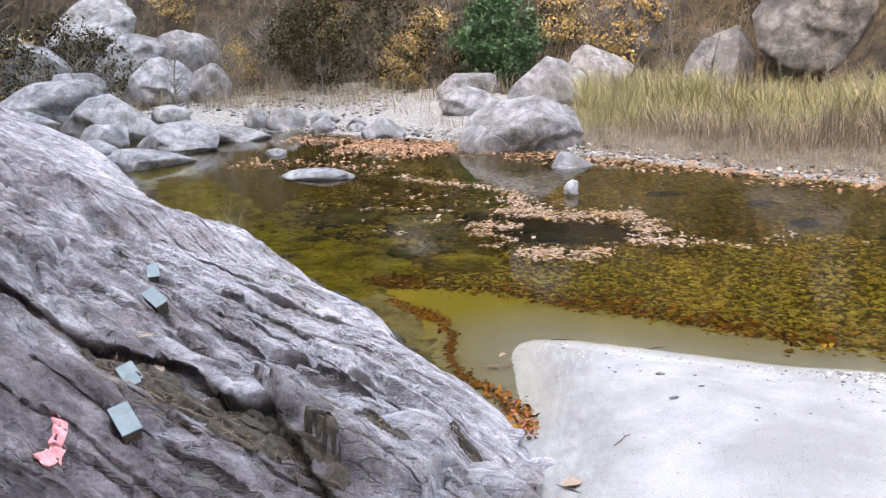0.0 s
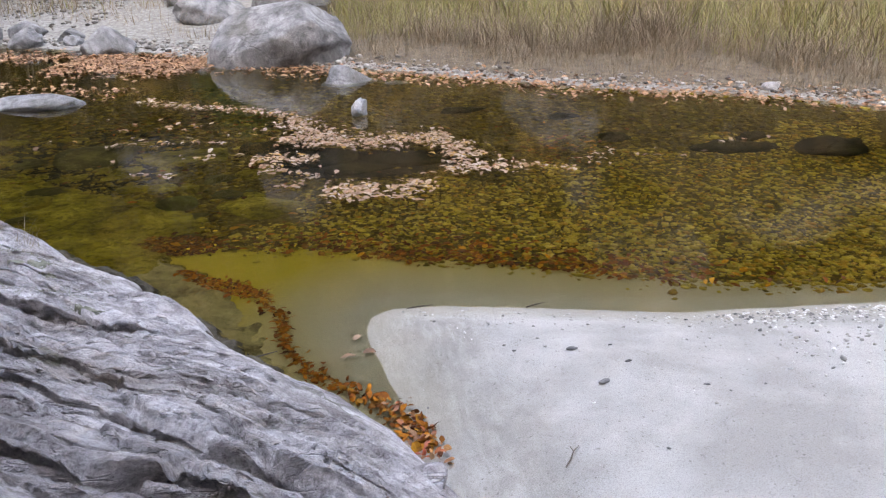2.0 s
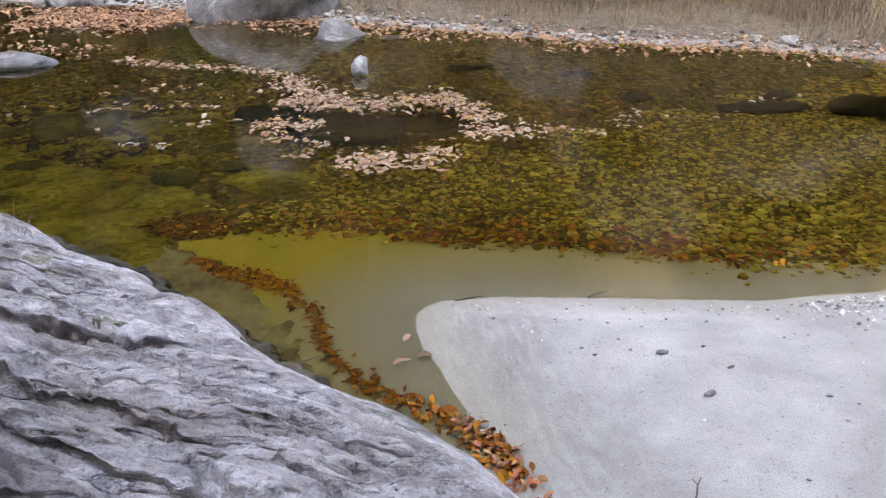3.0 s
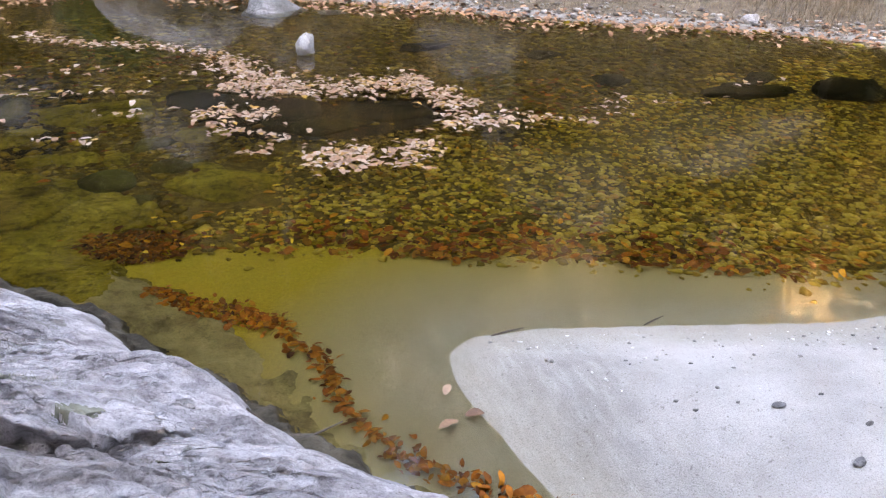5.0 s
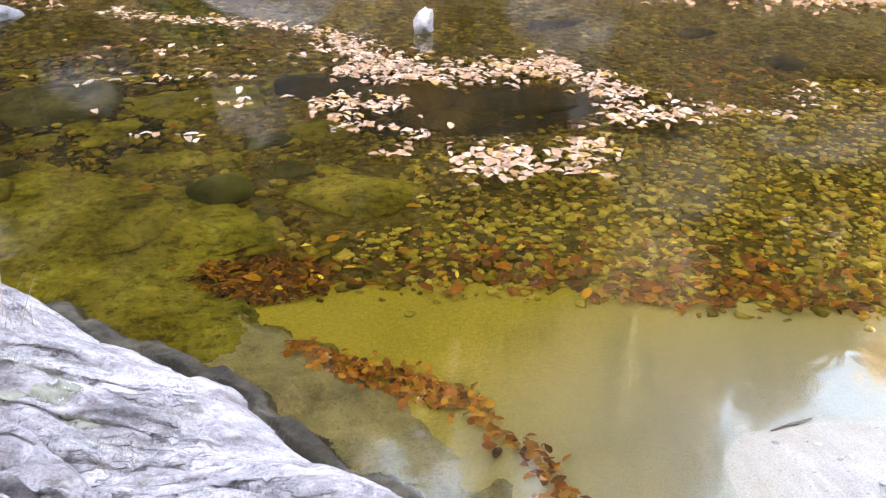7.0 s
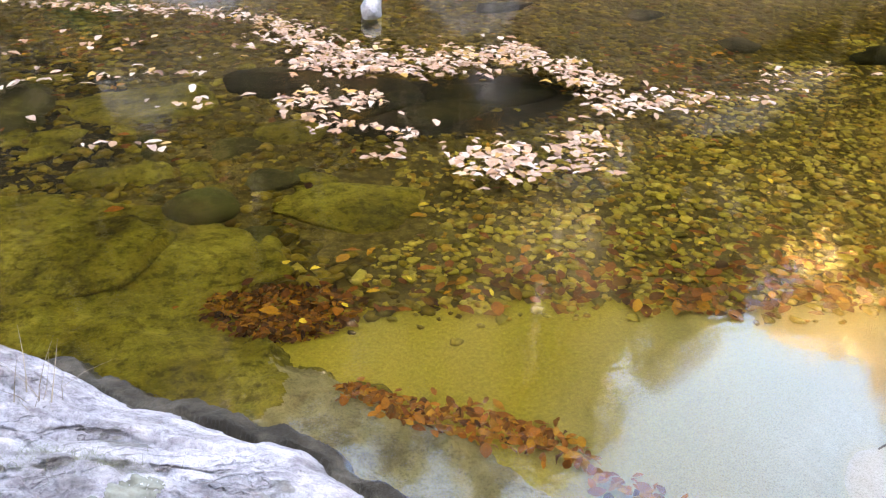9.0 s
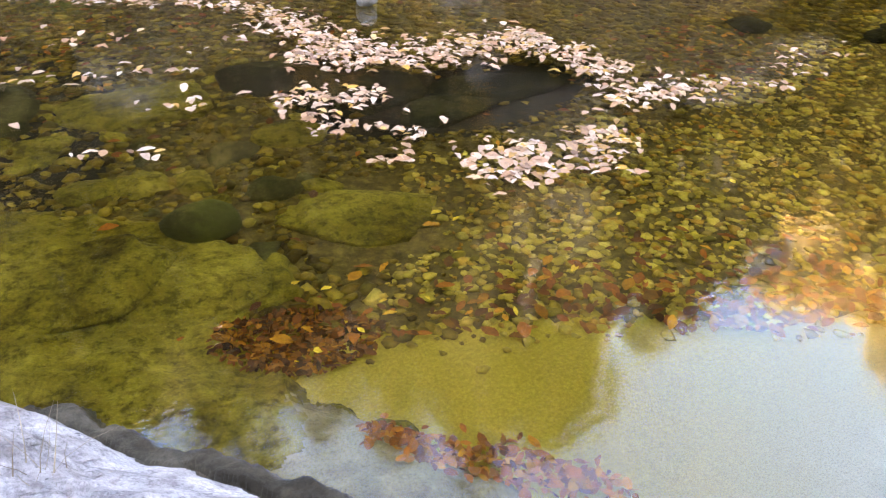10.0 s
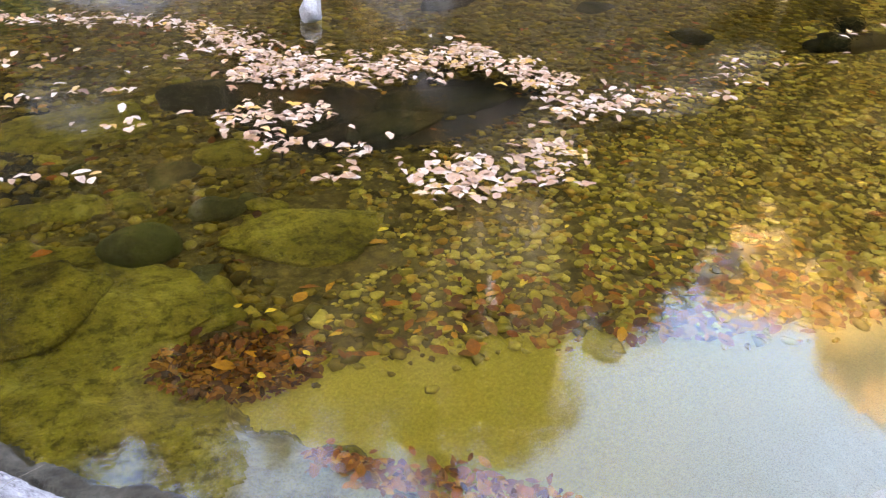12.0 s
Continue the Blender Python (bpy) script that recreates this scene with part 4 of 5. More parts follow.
def floating():
    rnd = random.Random(5)
    near, distant = [], []
    band([(0.12, 7.3), (0.85, 7.15)], 0.34, 255, near, rnd)
    band([(0.25, 7.0), (0.42, 6.65)], 0.22, 255, near, rnd)
    band([(0.42, 6.72), (0.85, 6.5), (0.6, 6.25)], 0.12, 195, near, rnd)
    band([(0.37, 6.2), (0.66, 6.17)], 0.12, 255, near, rnd)
    band([(0.85, 5.95), (1.42, 5.87)], 0.42, 270, near, rnd)
    band([(1.0, 5.7), (1.28, 5.65)], 0.15, 255, near, rnd)
    band([(1.56, 5.55), (1.88, 6.12)], 0.38, 270, near, rnd)
    band([(2.25, 6.48), (3.15, 6.42)], 0.36, 255, near, rnd)
    band([(3.2, 6.4), (3.65, 6.15)], 0.1, 195, near, rnd)
    band([(2.6, 7.6), (2.42, 7.2), (2.65, 6.8)], 0.4, 285, distant, rnd)
    band([(0.5, 8.2), (1.1, 7.8), (1.9, 7.78), (2.55, 7.85)], 0.5, 315, distant, rnd)
    band([(0.55, 9.2), (0.8, 8.6), (1.05, 8.1)], 0.5, 225, distant, rnd)
    band([(-1.7, 10.8), (-0.8, 10.2), (0.2, 9.8), (0.7, 9.2)], 0.3, 165, distant, rnd)
    band([(3.85, 6.3), (4.3, 6.85)], 0.3, 54, distant, rnd)
    for x, y, r, k in [(-0.8, 6.84, 0.1, 5), (-1.1, 6.95, 0.1, 4), (-0.38, 7.45, 0.12, 10), (-1.35, 8.25, 0.18, 10), (-0.95, 8.22, 0.2, 9), (-0.4, 8.15, 0.2, 7), (-0.9, 9.0, 0.2, 9), (-1.5, 9.3, 0.3, 7), (-1.9, 8.5, 0.4, 6), (0.15, 8.5, 0.25, 9), (-0.7, 7.6, 0.5, 4), (4.8, 6.74, 0.05, 1), (4.5, 6.2, 0.4, 5), (6.0, 6.85, 0.15, 5), (1.1, 6.5, 0.5, 5), (2.1, 6.3, 0.25, 4), (0.3, 7.7, 0.5, 8)]:
        for _ in range(k):
            near.append((x + rnd.gauss(0, r), y + rnd.gauss(0, r * 0.5), rnd.uniform(0.05, 0.12)))
    rnd.shuffle(near)
    distant += near[300:]
    near = near[:300]
    meshes = [mesh_of("floating_leaf", v, f, M_FLOAT_ONE) for v, f in LEAVES]
    for k, (x, y, size) in enumerate(near):
        ob = new("floating_leaf", meshes[k % 8])
        ob.matrix_world = pose(x, y, 0.006 + 0.006 * rnd.random(), rnd.gauss(0, 5), rnd.gauss(0, 5), rnd.uniform(0, 360)) @ Matrix.Scale(size, 4)
        tagged(ob, "pale curled fallen leaf floating on the pool", "leaf", "floating leaves")
    spots = [(k % 8, (x, y, 0.006 + 0.008 * rnd.random()), rnd.uniform(0, 6.3), rnd.gauss(0, 0.09), rnd.gauss(0, 0.09), size) for k, (x, y, size) in enumerate(distant)]
    v, f = scattered(LEAVES, spots)
    tagged(new("floating_leaves", mesh_of("floating_leaves", v, f, M_FLOAT)), "raft of pale brown and yellow fallen leaves on the pool", "leaves", kind="stuff")


floating()


# ---- stream bed ----


def heights(points, height):
    p = np.array(points, dtype=float)
    return height(p[:, 0], p[:, 1])


def bed_pebbles():
    rnd = random.Random(21)
    spots = []
    while len(spots) < 31000:
        y = 2.5 + 9.5 * rnd.random() ** 1.35
        x = rnd.uniform(-3.2, 3.5 + 0.65 * y)
        over = y - np.interp(x, [p[0] for p in PEBBLE_EDGE], [p[1] for p in PEBBLE_EDGE])
        if over < rnd.gauss(0.05, 0.12) or (abs(x - 0.22) < 0.34 and abs(y - 5.95) < 0.48):
            continue
        if ((x - 1.45) / 1.1) ** 2 + ((y - 7.3) / 0.55) ** 2 < 1 and rnd.random() < 0.9:
            continue
        if x < 0.1 and y < 8.5 and rnd.random() < 0.3:
            continue
        big = rnd.random() ** 2.2
        size = 0.024 + 0.055 * big * (1.5 if x < 0 or y > 7 else 1) + 0.003 * max(0, y - 6)
        spots.append((x, y, size))
    z = heights(spots, ground_height)
    wet = [(x, y, zz, size) for (x, y, size), zz in zip(spots, z) if zz < -0.02]
    near = [p for p in wet if 0.2 < p[0] < 2.6 and 4.2 < p[1] < 5.4 and p[3] > 0.05][:260]
    chosen = set(near)
    meshes = [mesh_of("pebble", v, f, M_PEBBLE_ONE) for v, f in PEBBLES]
    for k, (x, y, zz, size) in enumerate(near):
        ob = new("pebble", meshes[k % 8])
        ob.parent = ground
        ob.matrix_world = pose(x, y, zz + size * 0.2, rnd.gauss(0, 10), rnd.gauss(0, 10), rnd.uniform(0, 360)) @ Matrix.Diagonal((size * 1.25, size, size * rnd.uniform(0.4, 0.65), 1))
    rest = [(k % 8, (x, y, zz + size * 0.2), rnd.uniform(0, 6.3), rnd.gauss(0, 0.18), rnd.gauss(0, 0.18), (size * rnd.uniform(1.0, 1.45), size, size * rnd.uniform(0.4, 0.65))) for k, (x, y, zz, size) in enumerate(wet) if (x, y, zz, size) not in chosen]
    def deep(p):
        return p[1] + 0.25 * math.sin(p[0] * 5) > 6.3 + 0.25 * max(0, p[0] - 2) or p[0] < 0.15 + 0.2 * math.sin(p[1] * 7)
    # Far and left pebbles take the darkened copy of the tones.
    for far_off, mat, label in ((False, M_PEBBLE, "yellow-olive stained pebbles on the shallow stream bed"), (True, M_PEBBLE_DEEP, "brown pebbles on the bed of the pool, coloured dark for dim water")):
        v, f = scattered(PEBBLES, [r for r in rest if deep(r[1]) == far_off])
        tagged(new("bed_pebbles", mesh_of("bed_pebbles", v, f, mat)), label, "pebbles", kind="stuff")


def sunken():
    def one(x, y, size, seed, turn=0, mat=M_ALGAE, label="olive algae-covered stone under the water", cuts=3, lift=0.15, rough=0.22):
        me = stone_mesh("sunken_stone", mat, seed, size, 4 if size[0] > 0.3 else 3, rough, 0.5, cuts)
        ob = new("sunken_stone", me)
        ob.matrix_world = pose(x, y, surface(x, y) + size[2] * lift, 0, 0, turn)
        tagged(ob, label, "stone")
    one(-0.63, 6.17, (0.215, 0.19, 0.19), 70, 0, M_COBBLE, "smooth dark olive cobble under the water", 0, 0.55, 0.12)
    one(0.24, 5.95, (0.40, 0.46, 0.13), 71, 15, label="flat olive slab under the water", cuts=14, rough=0.5)
    # Boulders under the raft take near-black tones for the hole's dim light.
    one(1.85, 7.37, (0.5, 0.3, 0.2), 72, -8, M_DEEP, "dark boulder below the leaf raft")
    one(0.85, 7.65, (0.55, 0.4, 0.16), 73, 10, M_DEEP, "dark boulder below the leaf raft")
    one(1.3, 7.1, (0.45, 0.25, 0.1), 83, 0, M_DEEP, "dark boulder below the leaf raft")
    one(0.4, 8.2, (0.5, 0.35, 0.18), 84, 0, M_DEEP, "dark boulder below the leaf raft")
    one(-0.68, 8.0, (0.6, 0.36, 0.2), 74, 0)
    one(0.18, 7.18, (0.26, 0.2, 0.15), 75)
    one(-1.85, 8.2, (0.50, 0.62, 0.34), 76, 20, M_MOSSROCK, "dark mossy rounded boulder under the water", cuts=6, rough=0.35)
    one(-1.39, 7.54, (0.22, 0.15, 0.1), 77)
    one(-1.16, 6.8, (0.2, 0.14, 0.09), 78)
    one(-2.1, 6.3, (0.3, 0.25, 0.12), 79)
    one(-2.6, 5.9, (0.4, 0.3, 0.14), 80, 30)
    one(-1.35, 5.75, (0.55, 0.4, 0.12), 81, 20, label="olive bedrock hump under the water", cuts=5)
    one(-0.75, 5.6, (0.4, 0.3, 0.08), 82, 20, label="olive bedrock hump under the water", cuts=5)
    one(5.9, 6.85, (0.55, 0.30, 0.22), 85, -8, M_DEEP, "dark sunken rock just below the surface", cuts=12, lift=0.4, rough=0.7)
    one(7.05, 6.55, (0.6, 0.42, 0.3), 86, 25, M_DEEP, "dark sunken rock under the water", cuts=12, lift=0.4, rough=0.7)
    one(6.4, 7.25, (0.3, 0.2, 0.14), 186, 40, M_DEEP, "dark sunken rock under the water", cuts=10, lift=0.3, rough=0.6)
    one(3.0, 9.4, (0.36, 0.22, 0.2), 87, 0, M_DEEP, "dark sunken rock under the water", lift=0.6, cuts=9, rough=0.6)
    one(4.35, 8.7, (0.24, 0.18, 0.16), 88, 0, M_DEEP, "dark sunken rock under the water", lift=0.5, cuts=9, rough=0.6)
    one(4.7, 7.6, (0.26, 0.2, 0.16), 89, 30, M_DEEP, "dark sunken rock under the water", lift=0.5, cuts=9, rough=0.6)
    for k in range(70):
        rnd = random.Random(900 + k)
        r = 0.05 + 0.11 * rnd.random() ** 1.6
        one(rnd.uniform(-3.4, 0.5), 5.75 + 3.4 * rnd.random() ** 1.3, (r * rnd.uniform(1.1, 1.6), r, r * 0.6), 90 + k, rnd.uniform(0, 180), M_ALGAE if k % 3 else M_MOSSROCK, "olive algae-covered stone under the water" if k % 3 else "dark mossy stone under the water", cuts=7, rough=0.35)


def leaf_scatter(name, places, mat, label, height, sizes=(0.06, 0.11), tilt=0.35, lift=0.012, seed=1, category="leaves"):
    rnd = random.Random(seed)
    z = heights(places, height)
    spots = [(rnd.randrange(8), (x, y, max(zz, -9) + lift * (0.4 + 2.2 * rnd.random())), rnd.uniform(0, 6.3), rnd.gauss(0, tilt), rnd.gauss(0, tilt), rnd.uniform(*sizes)) for (x, y), zz in zip(places, z)]
    v, f = scattered(LEAVES, spots)
    return tagged(new(name, mesh_of(name, v, f, mat)), label, category, kind="stuff")


def both(x, y):
    return np.maximum(ground_height(x, y), rock_height(x, y))


def along(points, width, count, rnd):
    out, lengths = [], [math.dist(a, b) for a, b in zip(points[:-1], points[1:])]
    for (a, b), n in zip(zip(points[:-1], points[1:]), lengths):
        for _ in range(int(count * n / sum(lengths))):
            k, t = rnd.random(), rnd.gauss(0, width)
            dx, dy = (b[0] - a[0]) / n, (b[1] - a[1]) / n
            out.append((a[0] + (b[0] - a[0]) * k - dy * t, a[1] + (b[1] - a[1]) * k + dx * t))
    return out


def sodden_leaves():
    rnd = random.Random(31)
    line = along([(-0.40, 4.31), (-0.05, 4.02), (0.27, 3.72)], 0.06, 330, rnd) + along([(0.27, 3.72), (0.33, 3.5), (0.45, 3.2), (0.42, 2.95), (0.5, 2.66), (0.62, 2.42), (0.85, 2.15)], 0.035, 260, rnd) + along([(0.85, 2.15), (1.02, 1.95), (1.14, 1.68), (1.22, 1.4)], 0.045, 150, rnd)
    leaf_scatter("leaf_drift", line, M_DRIFT, "drift of sodden russet leaves along the foot of the rock", both, (0.035, 0.078), 0.5, 0.016, 2)
    pile = along([(1.04, 1.95), (1.14, 1.65), (1.2, 1.42), (1.25, 1.2)], 0.04, 80, rnd)
    leaf_scatter("leaf_pile", pile, M_RUST, "bright red and orange leaves caught between rock and sand", both, (0.03, 0.065), 0.5, 0.02, 8)
    blob = []
    while len(blob) < 900:
        x, y = rnd.gauss(0, 1), rnd.gauss(0, 1)
        if x * x + y * y < 1.6:
            blob.append((-0.44 + 0.30 * x + 0.05 * y, 5.0 + 0.19 * y - 0.06 * x))
    leaf_scatter("leaf_heap", blob, M_SODDEN, "sunken heap of dark russet leaves on the stream bed", both, (0.03, 0.07), 0.45, 0.022, 3)
    bed = [(rnd.gauss(1.9, 1.1), 0) for _ in range(620)]
    bed = [(x, float(np.interp(x, [p[0] for p in PEBBLE_EDGE], [p[1] for p in PEBBLE_EDGE])) + abs(rnd.gauss(0.15, 0.35))) for x, _ in bed]
    bed += [(rnd.gauss(3.9, 0.35), rnd.gauss(7.3, 0.4)) for _ in range(110)] + [(rnd.uniform(-3, 6), rnd.uniform(5.5, 10)) for _ in range(150)] + [(rnd.gauss(-0.6, 1.2), rnd.gauss(9.6, 0.5)) for _ in range(200)]
    leaf_scatter("bed_leaves", bed, M_RED, "brown sunken leaves strewn over the pebbles", ground_height, (0.05, 0.11), 0.25, 0.035, 4)
    bright = [(rnd.gauss(-0.75, 0.06), rnd.gauss(4.85, 0.12)) for _ in range(16)] + [(rnd.gauss(-0.45, 0.3), rnd.gauss(5.0, 0.18)) for _ in range(8)] + [(rnd.uniform(-0.5, 4), rnd.uniform(4.6, 6.5)) for _ in range(22)]
    leaf_scatter("yellow_bed_leaves", bright, M_BRIGHT, "yellow leaves sunk among the pebbles", ground_height, (0.04, 0.075), 0.25, 0.03, 6)
    shore = along([(-5.5, 15.9), (-4, 15.3), (-2.2, 14.9), (-0.8, 13.9), (1.2, 12.6), (3.7, 11.3), (5.4, 10.1), (7.6, 9.1), (9.0, 8.1), (13, 6.3)], 0.34, 2600, rnd) + along([(-3.6, 14.6), (-1.0, 13.7)], 0.5, 2200, rnd) + along([(-5.5, 12.4), (-3.5, 12.2), (-2, 11.2)], 0.3, 160, rnd)
    leaf_scatter("shore_litter", shore, M_LITTER, "rust-brown fallen leaves massed along the far shore", lambda x, y: np.maximum(ground_height(x, y), 0.002), (0.06, 0.13), 0.25, 0.01, 5)


bed_pebbles()
sunken()
sodden_leaves()


# ---- things on the sand and the slab ----
def shore_stones():
    rnd = random.Random(41)
    spots = []
    for _ in range(2400):
        x = rnd.uniform(1.25, 6.5)
        y = float(np.interp(x, [1.2, 2.3, 3.2, 4.8, 8], [3.15, 2.95, 2.7, 2.55, 2.3])) - abs(rnd.gauss(0, 0.9 if rnd.random() < 0.6 else 0.25)) - 0.05
        if rnd.random() < 0.35 and x < 3:
            continue
        spots.append((x, y, 0.004 + 0.018 * rnd.random() ** 7 + (0.02 * rnd.random() if x > 3.4 else 0)))
    z = heights(spots, ground_height)
    rest = [(k % 8, (x, y, zz + size * 0.15), rnd.uniform(0, 6.3), 0, 0, (size * 1.5, size, size * 0.6)) for k, ((x, y, size), zz) in enumerate(zip(spots, z))]
    v, f = scattered(PEBBLES, rest)
    tagged(new("sand_grit", mesh_of("sand_grit", v, f, M_GRIT)), "white and dark grit strewn over the pale sand", "grit", kind="stuff")
    spots = along([(-9, 17.9), (-5, 17.6), (-2.4, 16.4), (-0.8, 15.0), (1.8, 13.3), (3.8, 11.9), (5.5, 10.6), (7.7, 9.6), (9, 8.4), (13, 6.6)], 0.22, 2000, rnd) + along([(-12, 22), (-8, 21.5), (-3.5, 21)], 1.3, 1500, rnd)
    z = heights(spots, ground_height)
    rest = []
    for k, ((x, y), zz) in enumerate(zip(spots, z)):
        size = (0.035 + 0.12 * rnd.random() ** 4) * (0.7 if x > 2 else 1.0)
        rest.append((k % 8, (x, y, zz + size * 0.15), rnd.uniform(0, 6.3), 0, 0, (size * 1.4, size, size * 0.6)))
    v, f = scattered(PEBBLES, rest)
    tagged(new("shore_gravel", mesh_of("shore_gravel", v, f, M_DRYSTONE)), "pale and grey gravel along the far shore", "gravel", kind="stuff")


def tube(points, radii, sides=6):
    verts, faces = [], []
    for k, p in enumerate(points):
        a = Vector(points[max(0, k - 1)])
        b = Vector(points[min(len(points) - 1, k + 1)])
        d = (b - a).normalized()
        side = d.cross(Vector((0.3, 0.2, 1))).normalized()
        up = side.cross(d)
        for j in range(sides):
            t = 2 * math.pi * j / sides
            verts.append(tuple(Vector(p) + (side * math.cos(t) + up * math.sin(t)) * radii[k]))
    for k in range(len(points) - 1):
        for j in range(sides):
            i, i2 = k * sides + j, k * sides + (j + 1) % sides
            faces.append((i, i2, i2 + sides, i + sides))
    return verts, faces


def joined(pieces):
    vs, fs, base = [], [], 0
    for v, f in pieces:
        vs += [tuple(p) for p in v]
        fs += [tuple(i + base for i in face) for face in f]
        base += len(v)
    return vs, fs


def small_things():
    rnd = random.Random(51)
    z = surface(1.82, 0.97)
    stem = tube([(1.76, 0.90, z + 0.006), (1.8, 0.95, z + 0.010), (1.83, 1.0, z + 0.014), (1.87, 1.04, z + 0.010)], [0.004, 0.004, 0.0035, 0.002])
    fork = tube([(1.83, 1.0, z + 0.014), (1.825, 1.04, z + 0.014)], [0.003, 0.0015])
    tagged(new("twig", mesh_of("twig", *joined([stem, fork]), M_TWIG)), "short forked grey twig lying on the sand", "twig")
    for x, y, a, n in [(2.25, 3.02, 0.3, 0.16), (1.5, 0.35, 2.6, 0.2), (1.42, 3.16, 0.1, 0.2)]:
        zz = max(surface(x, y), 0.0)
        c, d = math.cos(a) * n / 2, math.sin(a) * n / 2
        tagged(new("twig", mesh_of("twig", *tube([(x - c, y - d, zz + 0.005), (x, y, zz + 0.008), (x + c, y + d, zz + 0.005)], [0.004, 0.005, 0.002]), M_TWIG)), "thin dry twig at the edge of the sand", "twig")
    bend = [(-0.02, 2.62), (0.12, 2.66), (0.26, 2.65), (0.40, 2.70)]
    tagged(new("twig", mesh_of("twig", *tube([(x, y, max(0.012, surface(x, y) + 0.006)) for x, y in bend], [0.008, 0.007, 0.006, 0.003]), M_TWIG)), "brown stick lying from the rock's foot into the shallows", "twig")
    meshes = [mesh_of("fallen_leaf", v, f, M_FLOAT_ONE) for v, f in LEAVES]
    for k, (x, y, n) in enumerate([(0.93, 2.77, 0.11), (0.85, 2.53, 0.11), (0.99, 2.56, 0.09), (1.5, 0.42, 0.15), (1.42, 0.2, 0.1), (-0.17, -0.84, 0.09), (-0.12, -0.88, 0.07), (-0.24, -0.78, 0.07), (1.3, 0.75, 0.09), (1.2, 0.5, 0.08)]):
        ob = new("fallen_leaf", meshes[k % 8])
        ob.matrix_world = pose(x, y, max(0.0, surface(x, y)) + 0.02, rnd.gauss(0, 8), rnd.gauss(0, 8), rnd.uniform(0, 360)) @ Matrix.Scale(n, 4)
        tagged(ob, "pale dry leaf lying on the ground", "leaf", "fallen leaves")
    slate = [(2.15, 1.95, 0.055), (2.4, 1.71, 0.035), (2.7, 1.35, 0.03), (2.2, 1.55, 0.06)]
    for k, (x, y, n) in enumerate(slate):
        ob = new("stone", stone_mesh("stone", M_DARKROCK, 300 + k, (n * 0.7, n * 0.35, n * 0.15), 2, 0.2, 0.5, 2))
        ob.matrix_world = pose(x, y, surface(x, y) + n * 0.08, 0, 0, rnd.uniform(-20, 20))
        tagged(ob, "small flat dark stone lying on the sand", "stone")
    for k, (x, y, a, b, t) in enumerate([(0.98, 0.0, 0.3, 0.16, -10), (1.2, 0.36, 0.22, 0.13, 20), (1.3, 0.72, 0.16, 0.1, 35), (1.05, -0.3, 0.26, 0.13, -18), (1.33, 0.12, 0.2, 0.12, 0), (0.72, -0.42, 0.3, 0.2, 15), (1.12, 0.95, 0.14, 0.09, 50)]):
        ob = new("stone", stone_mesh("stone", M_ROCK, 320 + k, (a, b, 0.06), 3, 0.5, 0.4, 16))
        ob.data.polygons.foreach_set("use_smooth", np.zeros(len(ob.data.polygons), bool))
        ob.matrix_world = pose(x, y, surface(x, y) - 0.004, 5, -7, t)
        tagged(ob, "flat grey stone slab where the rock meets the sand", "stone")


def rock_marker(x, y, turn, size):
    """A painted metal plate on a dark wedge that stands in for the shaded gap beneath."""
    z = max(surface(x + a, y + b) for a in (-0.04, 0, 0.04) for b in (-0.04, 0, 0.04))
    base = new("rock_marker")
    long = Vector((math.cos(radians(turn)), math.sin(radians(turn)), -0.5)).normalized()
    nrm = Vector((0.3, -0.5, 0.85))
    nrm = (nrm - long * nrm.dot(long)).normalized()
    m = Matrix((long, nrm.cross(long), nrm)).transposed().to_4x4()
    base.matrix_world = Matrix.Translation((x, y, z - 0.04)) @ m
    w, d = size
    bm = bmesh.new()
    bmesh.ops.create_cube(bm, size=1)
    for v in bm.verts:
        v.co = Vector((v.co.x * w, v.co.y * d, v.co.z * 0.008 + 0.045))
    bmesh.ops.bevel(bm, geom=list(bm.edges), offset=0.002, segments=1, affect="EDGES")
    me = bpy.data.meshes.new("plate")
    bm.to_mesh(me)
    bm.free()
    me.materials.append(M_PLATE)
    part("plate", me, base, "grey-green painted plate")
    bm = bmesh.new()
    bmesh.ops.create_cube(bm, size=1)
    for v in bm.verts:
        top = v.co.z > 0
        v.co = Vector((v.co.x * w * (0.86 if top else 1.0) + 0.006, v.co.y * d * 0.8, 0.041 if top else -0.08))
    me = bpy.data.meshes.new("wedge")
    bm.to_mesh(me)
    bm.free()
    me.materials.append(M_TWIG)
    part("wedge", me, base, "dark wedge in place of the shaded gap under the plate")
    return tagged(base, "grey-green painted plate fixed to the bare rock", "marker", "rock markers")


def paint_mark():
    xs, ys = np.linspace(-0.026, 0.026, 9), np.linspace(-0.1, 0.1, 25)
    gx2, gy2 = np.meshgrid(xs, ys)
    bend = 0.02 * np.cos(gy2 * 14)
    px, py = -0.10 + gx2 + bend - gy2 * 0.35, -1.63 + gy2
    lx, ly = rock_lean(px, py)
    verts = np.stack([(px + lx).ravel(), (py + ly).ravel(), (rock_height(px, py) + 0.008).ravel()], 1)
    i = (np.arange(24)[:, None] * 9 + np.arange(8)[None, :]).ravel()
    faces = np.stack([i, i + 1, i + 10, i + 9], 1)
    tagged(new("paint_mark", mesh_of("paint_mark", verts, faces.tolist(), M_PINK)), "faded pink paint stroke on the grey rock", "paint mark")


